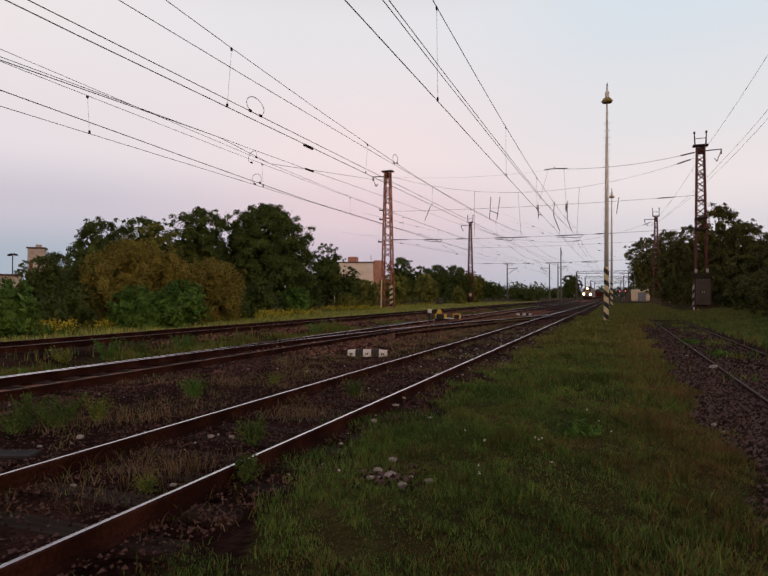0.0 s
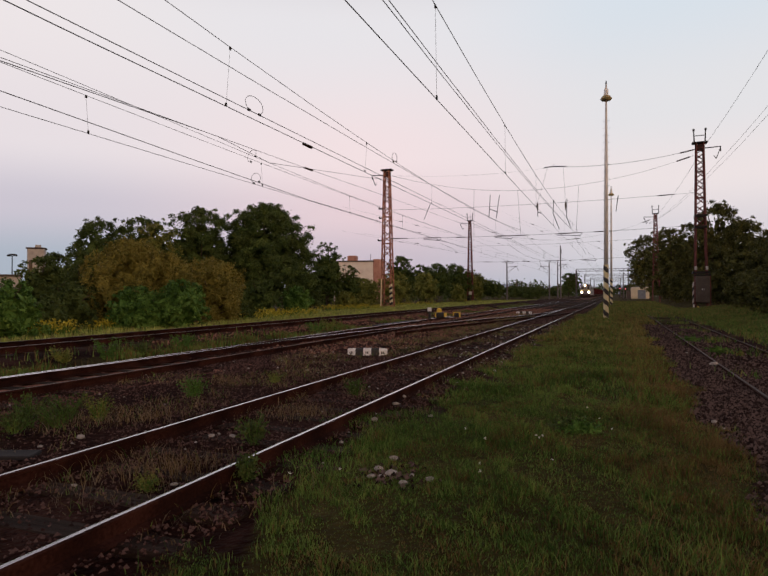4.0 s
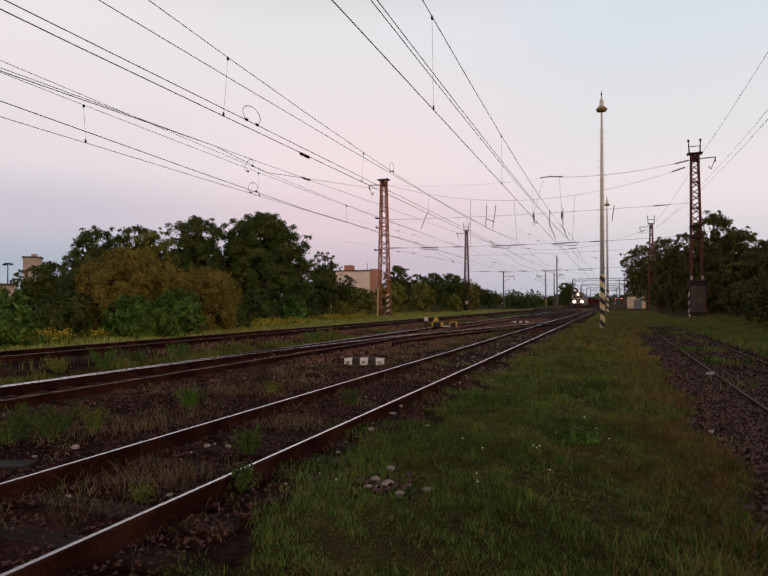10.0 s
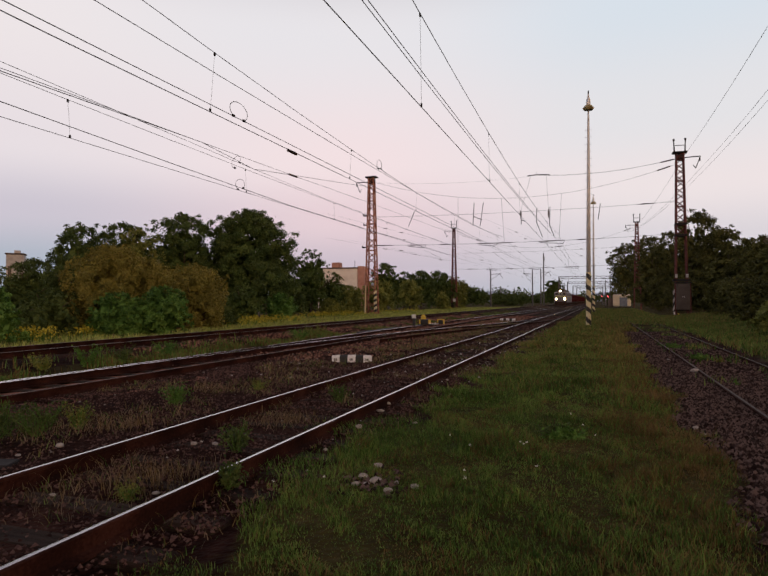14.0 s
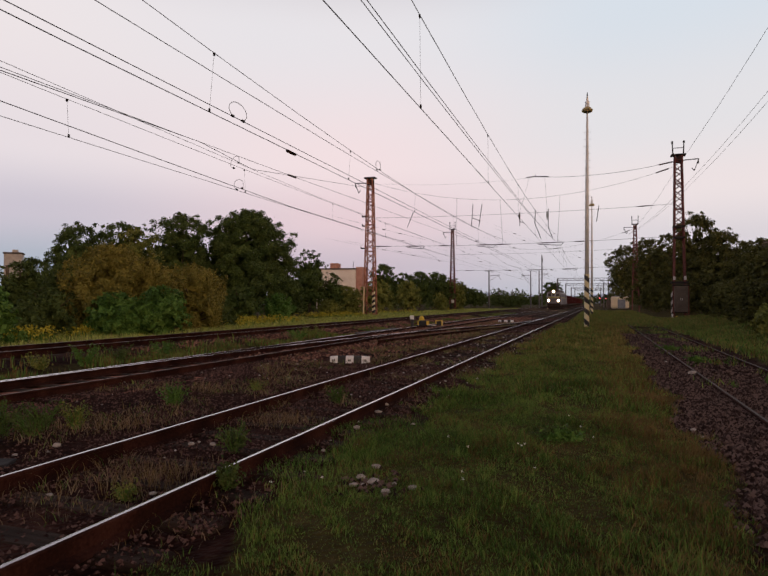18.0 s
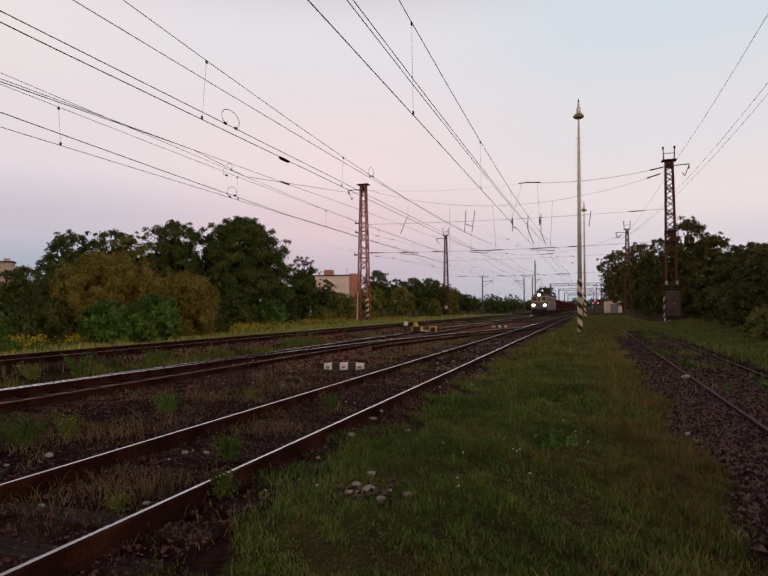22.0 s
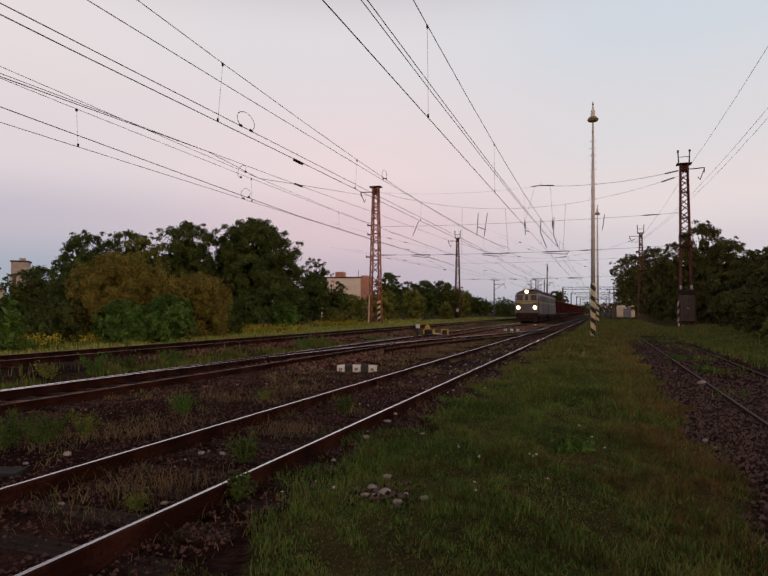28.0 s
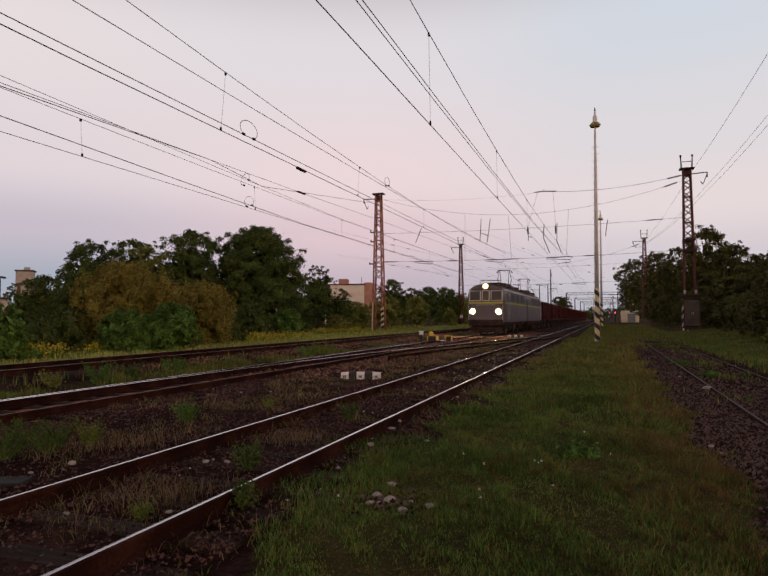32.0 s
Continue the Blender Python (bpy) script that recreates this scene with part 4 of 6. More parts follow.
def tree(x, y, h, r, mat, seed, label, size=0.24, low=0.1, wide=0.42, square=2.4, n=90, tall=0.8, trunk=0.28, layers=2.3, mat2=None):
    """A tapered trunk with limbs, and a crown of leafy boughs with shaded gaps between them."""
    rng = np.random.default_rng(seed)
    big = h > 3.4
    t = thing("tree" if big else "shrub", label, "tree" if big else "shrub", pose(x, y, float(ground_z(x, y))))
    c, out, cr = bough_ends(h, r, rng, n, low, wide, square)
    k = np.maximum(12, (layers * math.pi * cr ** 2 / (0.29 * size * size)).astype(int))
    who = np.repeat(np.arange(n), k)
    m = len(who)
    d = rng.normal(size=(m, 3)) + 0.75 * out[who] + np.array([0, 0, 0.25])
    d /= np.linalg.norm(d, axis=1)[:, None]
    rad = np.where(rng.random(m) < 0.65, rng.normal(0.9, 0.22, m), rng.uniform(0.2, 0.9, m)) * cr[who]
    cen = c[who] + d * rad[:, None] * np.array([1, 1, tall])
    cen[:, 2] = np.maximum(cen[:, 2], 0.05)
    v, f = leaf_quads(cen, size, rng, d * 0.6 + out[who] * 0.4)
    # broad leaves deep inside close the crown
    ni = 1100
    d = rng.normal(size=(ni, 3))
    d *= (rng.uniform(0.05, 0.74, ni) / np.linalg.norm(d, axis=1))[:, None]
    v2, f2 = leaf_quads(d * np.array([r, r, h * (1 - low) * 0.5]) + np.array([0, 0, h * (low + (1 - low) * 0.46)]), min(0.8, 0.36 * r), rng)
    f = np.concatenate([f, f2 + len(v)])
    v = np.concatenate([v, v2])
    mats, mi = [mat], None
    if mat2 is not None:
        mats, mi = [mat, mat2], np.concatenate([(rng.random(n) < 0.4)[who], np.zeros(ni, bool)]).astype(np.int32)
    s = Shape()
    th = h * 0.55
    s.tube([(0, 0, -0.2), (0.05 * r, 0.02, th * 0.4), (0.02, -0.04 * r, th)], [trunk, trunk * 0.75, trunk * 0.4], 8)
    part("trunk", s, M_BARK, t)
    for i in range(0, n, max(1, n // 9)):
        e = Vector(c[i])
        z0 = min(th * 0.95, max(0.12 * h, e.z * 0.55))
        mid = Vector((e.x * 0.45, e.y * 0.45, z0 + (e.z - z0) * 0.4))
        part("limb", Shape().tube([(0, 0, z0), mid, e], [trunk * 0.42, trunk * 0.28, trunk * 0.08], 6), M_BARK, t)
    part("crown", big_mesh("crown", v, f, mats, mi), None, t)
    return t


WAL, GRE, OLI, MIX, DRK, HDG = M_LEAF_WALNUT, M_LEAF_GREEN, M_LEAF_OLIVE, M_LEAF_MIXED, M_LEAF_DARK, M_LEAF_SHADE
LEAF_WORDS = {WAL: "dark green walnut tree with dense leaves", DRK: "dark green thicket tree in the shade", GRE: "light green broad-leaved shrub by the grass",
              OLI: "olive-brown bush tree turning to autumn", MIX: "mixed green hedgerow tree beside the line", HDG: "dense hedge tree beside the siding in shade-darkened leaves"}
# x, y, height, radius, leaves, boughs, height of the widest part, squareness
LEFT_TREES = [
    (-25.2, 41.0, 8.5, 3.7, WAL, 230, 0.33, 1.9), (-28.7, 37.6, 7.9, 2.75, WAL, 160, 0.44, 2.2), (-29.6, 34.0, 6.6, 1.9, MIX, 60, 0.5, 2.2),
    (-30.9, 34.0, 6.9, 2.3, WAL, 120, 0.46, 2.4), (-31.6, 31.0, 6.4, 2.0, WAL, 110, 0.46, 2.4), (-30.0, 28.0, 4.2, 1.4, DRK, 60, 0.4, 2.0), (-27.5, 24.0, 3.8, 1.4, DRK, 50, 0.4, 2.0),
    (-21.7, 23.2, 4.15, 2.1, OLI, 150, 0.5, 2.2), (-20.4, 24.2, 3.5, 1.6, OLI, 110, 0.45, 2.05), (-19.7, 26.7, 3.4, 1.75, OLI, 90, 0.45, 2.05),
    (-18.9, 20.5, 2.0, 1.25, GRE, 60, 0.45, 2.05), (-17.2, 21.2, 2.15, 1.25, GRE, 60, 0.45, 2.05), (-18.1, 20.2, 1.5, 0.95, GRE, 40, 0.4, 2.2),
    (-18.7, 14.4, 2.15, 1.15, GRE, 55, 0.45, 2.05), (-18.6, 12.6, 1.7, 0.9, GRE, 40, 0.45, 2.05),
    (-23.8, 20.0, 3.3, 1.2, DRK, 50, 0.4, 2.05), (-23.6, 22.0, 3.0, 1.3, DRK, 55, 0.4, 2.05), (-21.5, 19.4, 2.2, 1.15, DRK, 45, 0.4, 2.05), (-20.6, 17.6, 1.7, 0.95, DRK, 40, 0.4, 2.05),
    (-20.2, 29.3, 1.9, 1.1, DRK, 40, 0.4, 2.05), (-22.4, 35.5, 2.6, 1.5, WAL, 45, 0.4, 2.05), (-21.3, 38.6, 2.2, 1.2, GRE, 40, 0.4, 2.05),
    (-26.9, 55.0, 6.5, 2.0, WAL, 80, 0.45, 2.3), (-25.6, 57.6, 4.6, 1.3, WAL, 45, 0.4, 2.2), (-27.0, 51.0, 3.4, 1.8, DRK, 50, 0.4, 2.05), (-24.6, 54.6, 1.9, 1.4, MIX, 40, 0.4, 2.05),
    (-27.5, 66.0, 3.4, 2.1, MIX, 55, 0.42, 2.05), (-30.6, 71.0, 3.6, 2.2, WAL, 50, 0.42, 2.05), (-28.1, 78.0, 4.4, 2.4, MIX, 60, 0.45, 2.05), (-31.9, 92.0, 7.5, 2.5, WAL, 70, 0.5, 2.05),
    (-29.8, 95.0, 6.3, 2.3, WAL, 60, 0.45, 2.05), (-25.5, 84.0, 4.7, 2.0, MIX, 60, 0.45, 2.05), (-23.4, 95.0, 3.2, 1.3, MIX, 40, 0.4, 2.05), (-29.8, 105.0, 6.9, 2.7, WAL, 70, 0.45, 2.05),
    (-26.8, 110.0, 6.6, 2.4, WAL, 60, 0.45, 2.05), (-25.9, 115.0, 6.0, 2.6, MIX, 60, 0.45, 2.05), (-34.9, 136.5, 8.4, 3.8, WAL, 60, 0.45, 2.05), (-28.3, 150.0, 4.9, 2.4, WAL, 45, 0.45, 2.05),
    (-33.5, 147.7, 6.5, 4.0, DRK, 50, 0.45, 2.05), (-25.4, 204.0, 3.8, 3.4, DRK, 45, 0.45, 2.2), (-31.5, 207.0, 4.0, 3.6, DRK, 45, 0.45, 2.2), (-41.0, 198.4, 6.6, 4.1, DRK, 45, 0.45, 2.05),
    (-19.3, 273.4, 10.4, 2.5, WAL, 90, 0.5, 4.0), (-16.7, 274.6, 10.0, 2.4, WAL, 90, 0.5, 4.0),
]
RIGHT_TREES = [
    (11.6, 57.0, 5.9, 2.2, HDG, 80, 0.5, 2.1), (11.0, 50.5, 5.3, 2.0, HDG, 80, 0.5, 2.1), (11.5, 65.5, 8.0, 2.5, HDG, 90, 0.52, 2.1), (13.6, 61.0, 6.8, 2.3, HDG, 70, 0.5, 2.1), (10.9, 79.0, 11.3, 3.0, HDG, 110, 0.55, 2.3),
    (9.2, 91.0, 10.5, 2.8, HDG, 90, 0.52, 2.1), (7.9, 104.0, 11.2, 2.7, HDG, 90, 0.55, 2.3), (8.6, 128.0, 13.2, 3.6, HDG, 80, 0.52, 2.3), (8.5, 201.0, 18.6, 5.2, HDG, 90, 0.52, 2.3), (6.3, 178.0, 15.8, 3.3, HDG, 80, 0.55, 3.0),
    (10.1, 58.5, 3.0, 1.9, HDG, 50, 0.45, 2.0), (9.6, 66.5, 3.5, 2.0, HDG, 50, 0.45, 2.0), (8.9, 74.0, 3.4, 2.0, HDG, 45, 0.45, 2.0), (8.6, 85.0, 4.2, 2.3, HDG, 50, 0.45, 2.0), (8.2, 97.0, 4.6, 2.4, HDG, 50, 0.45, 2.0),
    (8.4, 112.0, 4.6, 2.6, HDG, 45, 0.45, 2.0), (9.4, 153.3, 6.4, 3.3, HDG, 45, 0.45, 2.0),
    (9.6, 52.0, 2.9, 1.8, HDG, 50, 0.45, 2.0), (9.0, 46.0, 2.8, 1.7, HDG, 50, 0.45, 2.0), (8.5, 40.5, 2.5, 1.5, HDG, 50, 0.45, 2.0), (8.2, 35.5, 2.2, 1.3, HDG, 45, 0.45, 2.0), (6.9, 29.0, 1.4, 1.0, MIX, 40, 0.45, 2.0),
    # added trees, mostly out of view, that keep the sunset glow off the hedge
    (10.8, 44.0, 4.8, 2.2, HDG, 70, 0.5, 2.1), (11.3, 37.5, 4.6, 2.3, HDG, 60, 0.5, 2.1), (11.8, 30.0, 6.2, 2.3, HDG, 50, 0.5, 2.1), (12.4, 22.0, 6.2, 2.4, HDG, 50, 0.5, 2.1), (12.8, 14.0, 6.4, 2.4, HDG, 50, 0.5, 2.1),
    (15.6, 48.0, 6.2, 2.8, HDG, 50, 0.5, 2.1), (16.2, 38.0, 6.2, 2.8, HDG, 50, 0.5, 2.1), (16.8, 27.0, 8.0, 2.8, HDG, 50, 0.5, 2.1),
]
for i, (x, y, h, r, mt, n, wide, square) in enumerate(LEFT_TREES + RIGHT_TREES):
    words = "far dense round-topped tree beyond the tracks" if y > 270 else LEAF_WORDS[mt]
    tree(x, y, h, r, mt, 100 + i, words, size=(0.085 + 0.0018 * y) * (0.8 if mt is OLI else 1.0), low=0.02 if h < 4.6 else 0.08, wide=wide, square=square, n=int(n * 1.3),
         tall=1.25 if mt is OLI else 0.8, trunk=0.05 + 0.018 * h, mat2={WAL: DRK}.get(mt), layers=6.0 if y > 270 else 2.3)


def far_woods():
    rng = np.random.default_rng(5)
    n = 300
    cx, cy = rng.uniform(-420, 260, n), rng.uniform(430, 640, n)
    pts = []
    for x, y in zip(cx, cy):
        h = rng.uniform(6, 13) * (0.7 if -60 < x < 20 else 1)
        pts.append(crown_points([(x, y, h * 0.5, h * 0.75, h * 0.75, h * 0.5)], 150, rng, 10, 0.25)[0])
    v, f = leaf_quads(np.concatenate(pts), 2.1, rng)
    thing("far_woods", "dark line of woods along the horizon", "woods", kind="stuff", mesh=big_mesh("far_woods", v, f, M_LEAF_DARK))


far_woods()


# ---- distance ----
# distance haze is put into the hill colour
M_HILL = material("hazy_hill", [(0.3240, 0.3888, 0.5184), (0.4212, 0.4698, 0.5994)], 0.004, 1.0, 0, 0)


def hills():
    s = Shape()
    xs = np.linspace(-2600, 1800, 60)
    for i, x in enumerate(xs):
        h = 36 + 14 * math.sin(x * 0.0021 + 2.6) + 9 * math.sin(x * 0.0063) + 4 * math.sin(x * 0.021)
        s.v += [(x, 3000, -5), (x, 3300, h)]
        s.v += [(x, 4200, h * 0.6)]
    for i in range(len(xs) - 1):
        for j in range(2):
            s.f.append((i * 3 + j, (i + 1) * 3 + j, (i + 1) * 3 + j + 1, i * 3 + j + 1))
            s.mi.append(0)
    thing("distant_hills", "low blue-grey hills on the horizon", "hills", kind="structure", mesh=s.make("distant_hills", M_HILL, True))


hills()

# ---- buildings ----
M_PLASTER = material("pale_plaster", [(0.60, 0.535, 0.49), (0.75, 0.69, 0.64), (0.82, 0.77, 0.72)], 0.5, 0.9, 0, 0.2, fine=6)
M_BRICK = material("salmon_brick", [(0.38, 0.19, 0.15), (0.50, 0.28, 0.23)], 1.2, 0.9, 0, 0.3, fine=14)
M_CREAMWALL = material("cream_wall_paint", [(0.5460, 0.4680, 0.3380), (0.7150, 0.6240, 0.4680)], 0.8, 0.8, 0, 0.1)
M_ROOF = material("dark_roofing", [(0.06, 0.05, 0.05), (0.11, 0.09, 0.08)], 1, 0.9, 0, 0.2)
M_DARKGLASS = material("dark_glass", [(0.015, 0.017, 0.02), (0.03, 0.033, 0.04)], 1, 0.12, 0, 0)
M_BROWNWALL = material("brown_render", [(0.10, 0.075, 0.065), (0.17, 0.13, 0.11)], 0.6, 0.9, 0, 0.2)

b = thing("factory_building", "pale plastered flat-roofed building with brick tower ends", "building", pose(-59.6, 138.8, 0, 0, 0, 12))
part("wall", Shape().box((0, 0, 4.55), (9.5, 9, 9.5), bev=0.05), M_PLASTER, b)
part("roof", Shape().box((0, 0, 9.4), (9.9, 9.4, 0.3)), M_ROOF, b)
part("roof_house", Shape().box((-0.6, -2.2, 10.0), (2.0, 3.0, 1.6), bev=0.05), M_BRICK, b, "salmon brick stair head")
part("brick_wing", Shape().box((5.6, -1.0, 4.85), (1.6, 7, 10.0), bev=0.05), M_BRICK, b, "salmon brick end wing")
part("aerial", Shape().tube([(3.4, 0, 9.5), (3.4, 0, 11.4)], 0.06, 5), M_DARKSTEEL, b)

b = thing("silo_tower", "grey-beige concrete tower with flat cap behind the trees", "tower", pose(-88.2, 73.5, 0, 0, 0, 42))
part("shaft", Shape().box((0, 0, 4.1), (2.45, 2.45, 10.0), bev=0.08), M_CONC, b)
part("cap", Shape().box((0, 0, 9.15), (2.75, 2.75, 0.25), bev=0.05), M_ROOF, b)
part("vent", Shape().box((0.2, 0, 9.5), (0.8, 0.8, 0.5)), M_CONC, b)
part("window", Shape().box((-0.7, -1.23, 6.0), (0.5, 0.06, 2.4)), M_DARKGLASS, b)

b = thing("long_shed", "low grey flat-roofed shed behind the thicket", "building", pose(-95, 62, 0, 0, 0, 50))
part("wall", Shape().box((0, 0, 2.2), (22, 6, 4.6)), M_CONC, b)
part("roof", Shape().box((0, 0, 4.6), (22.6, 6.6, 0.3)), M_ROOF, b)

b = thing("floodlight_pole", "dark pole with twin floodlights", "floodlight", pose(-87.4, 68.5, 0))
part("pole", Shape().tube([(0, 0, 0), (0, 0, 7.7)], [0.1, 0.07], 8), M_DARKSTEEL, b)
for u in (-1, 1):
    part("floodlight", Shape().box((u * 0.55, 0, 7.8), (0.75, 0.5, 0.25), bev=0.06, m=Matrix.Rotation(u * 0.25, 3, "Y")).tube([(0, 0, 7.6), (u * 0.5, 0, 7.7)], 0.03, 5), M_DARKSTEEL, b)

M_HUTDOOR = material("grey_blue_door_paint", [(0.13, 0.15, 0.19), (0.21, 0.235, 0.28)], 2, 0.6, 0, 0.1)
hut = b = thing("track_hut", "small white hut with grey door beside the siding", "hut", pose(5.4, 165, 0.1))
part("wall", Shape().box((0, 0, 1.4), (4.2, 3.4, 2.9), bev=0.25), M_CREAMWALL, b)
part("roof", Shape().box((0, 0, 2.9), (3.9, 3.1, 0.12)), M_CONC, b)
part("door", Shape().box((0.35, -1.72, 1.1), (1.8, 0.08, 2.2)), M_HUTDOOR, b, "grey double door")

part("annex", Shape().box((-2.6, 0.3, 1.0), (1.0, 2.6, 2.1), bev=0.04), M_BROWNWALL, hut, "brown lean-to")

hx, hy = 28.2, 104.2
b = thing("gabled_house", "brown-roofed gabled house behind the hedge", "house", pose(hx, hy, 0, 0, 0, -18))
part("wall", Shape().box((0, 0, 3.2), (9, 8, 7.0)), M_PLASTER, b)
part("roof", Shape().add([(-5, -4.6, 6.6), (5, -4.6, 6.6), (5, 4.6, 6.6), (-5, 4.6, 6.6), (-5, 0, 10.9), (5, 0, 10.9)], [(0, 1, 5, 4), (2, 3, 4, 5), (1, 2, 5), (3, 0, 4), (3, 2, 1, 0)]), M_BROWNWALL, b)

M_REDLIGHT = glow("red_signal_light", (1.0, 0.06, 0.08), 9.0)
for sx, sy in ((0.9, 205), (2.6, 206)):
    b = thing("light_signal", "slim railway signal showing a red light", "railway signal", pose(sx, sy, 0), group="red light signals")
    part("post", Shape().tube([(0, 0, 0), (0, 0, 3.6)], 0.07, 6), M_DARKSTEEL, b)
    part("head", Shape().box((0, 0, 3.2), (0.5, 0.25, 1.3), bev=0.05), M_BLACK, b)
    part("lens", Shape().tube([(0, -0.15, 2.9), (0, -0.19, 2.9)], 0.12, 12), M_REDLIGHT, b, "glowing red lens")


# ---- trackside fittings ----
def fouling_marker(x, y, rz=0.0, L=1.1):
    t = thing("fouling_marker", "low white and black banded concrete marker between tracks", "track marker", pose(x, y, float(surface_z(x, y)) + 0.02, 0, 0, rz), group="fouling markers")
    n = 5
    for i in range(n):
        c = (i - 2) * L / n
        s = Shape()
        prof = [(-0.09, -0.12), (0.09, -0.12), (0.085, 0.01), (0.05, 0.06), (-0.05, 0.06), (-0.085, 0.01)]
        k = len(prof)
        e0, e1 = (0.75 if i == 0 else 1.0), (0.75 if i == n - 1 else 1.0)
        s.add([(c - L / n / 2 + 0.002, u * e0, 0.1 + w * e0) for u, w in prof] + [(c + L / n / 2 - 0.002, u * e1, 0.1 + w * e1) for u, w in prof],
              [(i2, (i2 + 1) % k, k + (i2 + 1) % k, k + i2) for i2 in range(k)] + [tuple(reversed(range(k))), tuple(range(k, 2 * k))])
        bd = part("band", s, M_WHITE if i % 2 == 0 else M_BLACK, t)
        if i % 2 == 0:
            for k, w in ((-0.03, 0.022), (0.012, 0.03)):
                part("painted_mark", Shape().box((c + k, -0.090, 0.055), (w, 0.006, 0.055)), M_BLACK, bd)


fouling_marker(-5.78, 14.1, 14, 0.98)
fouling_marker(-6.6, 47.5, 14, 1.15)

pm = thing("point_machine", "yellow domed electric point machine beside the rails", "point machine", pose(-10.05, 36.4, 0.0))
part("housing", Shape().box((0, 0, 0.2), (0.5, 0.55, 0.26), bev=0.04), M_BLACK, pm, "dark housing")
for u in (-0.28, 0.28):
    part("side_plate", Shape().box((u, -0.05, 0.18), (0.05, 0.5, 0.3), bev=0.015), M_YELLOW, pm)
part("dome", Shape().tube([(-0.12, 0, 0.36), (-0.12, 0, 0.52), (-0.12, 0, 0.62)], [0.17, 0.15, 0.06], 12), M_YELLOW, pm)
part("base", Shape().box((0.1, 0, 0.03), (0.9, 0.8, 0.08)), M_DARKSTEEL, pm)
part("rod", Shape().tube([(0.3, -0.2, 0.08), (0.85, -0.2, 0.07)], 0.025, 6), M_POLE, pm)
pf = thing("guard_frame", "yellow box-shaped guard frame beside the rails", "guard frame", pose(-9.6, 38.5, -0.03))
for u in (-0.2, 0.2):
    part("leg", Shape().box((u, 0, 0.15), (0.045, 0.26, 0.3), bev=0.012), M_YELLOW, pf)
part("top_bar", Shape().box((0, 0, 0.31), (0.445, 0.28, 0.05), bev=0.012), M_YELLOW, pf)
part("inset", Shape().box((0, 0.05, 0.13), (0.32, 0.18, 0.26)), M_BLACK, pf, "dark box inside the frame")
ps = thing("marker_board", "small white board on a short dark stake", "marker board", pose(-10.42, 35.2, 0.0))
part("stake", Shape().box((0, 0, 0.2), (0.14, 0.14, 0.5)), M_BLACK, ps)
part("board", Shape().box((0, -0.04, 0.55), (0.24, 0.05, 0.24), bev=0.01), M_WHITE, ps)
# low dark boxes filling in a dark patch along the rail
gr = thing("dark_rail_pads", "row of low dark plates beside the switch rail", "slide plates", pose(-10.0, 28.0, -0.04))
for i in range(9):
    part("plate", Shape().box((0, i * 0.62 - 2.4, 0.06), (0.42, 0.36, 0.16), bev=0.03), M_BLACK, gr)


# ---- grass, stones, weeds ----
def blades(name, label, pts, hgt, wid, mats, seed, lean=0.5, mi=None, bent=True):
    rng = np.random.default_rng(seed)
    n = len(pts)
    z = surface_z(pts[:, 0], pts[:, 1]) - 0.01
    base = np.stack([pts[:, 0], pts[:, 1], z], 1)
    a = rng.uniform(0, 2 * np.pi, n)
    side = np.stack([np.cos(a), np.sin(a), np.zeros(n)], 1)
    b = rng.uniform(0, 2 * np.pi, n)
    out = np.stack([np.cos(b), np.sin(b), np.zeros(n)], 1) * (rng.uniform(0.1, 1, n) * lean)[:, None]
    h = (hgt * rng.uniform(0.45, 1.25, n))[:, None] if np.isscalar(hgt) else (hgt * rng.uniform(0.5, 1.2, n))[:, None]
    w = wid * rng.uniform(0.7, 1.4, n)[:, None] if np.isscalar(wid) else (wid * rng.uniform(0.7, 1.4, n))[:, None]
    up = np.array([0, 0, 1.0])
    mid = base + up * h * 0.55 + out * h * 0.3
    tip = base + up * h * 0.95 + out * h * 0.95
    v = np.stack([base - side * w, base + side * w, mid + side * w * 0.75, mid - side * w * 0.75, tip + side * w * 0.12, tip - side * w * 0.12], 1).reshape(-1, 3)
    i = np.arange(n)[:, None] * 6
    f = np.concatenate([i + [0, 1, 2, 3], i + [3, 2, 4, 5]], 0)
    m2 = None if mi is None else np.concatenate([mi, mi])
    if not bent:
        v = np.stack([base - side * w, base + side * w, tip + side * w * 0.15, tip - side * w * 0.15], 1).reshape(-1, 3)
        f, m2 = np.arange(n * 4).reshape(-1, 4), mi
    thing(name, label, "grass", kind="stuff", mesh=big_mesh(name, v, f, mats, m2))


def scatter(rng, n, x0, x1, y0, y1, keep):
    p = np.stack([rng.uniform(x0, x1, n), rng.uniform(y0, y1, n)], 1)
    return p[rng.random(n) < keep(p[:, 0], p[:, 1])]


rng0 = np.random.default_rng(11)


def turf(x, y):
    return np.clip((cover(x, y) + 0.35 * wob(x, y, 2.3, 4.0) - 0.35) * 1.6, 0, 1)


def patch(x, y, s, k):
    return 0.5 + 0.5 * wob(x + 0.7 * wob(x, y, 2 * s, k), y, s, k)


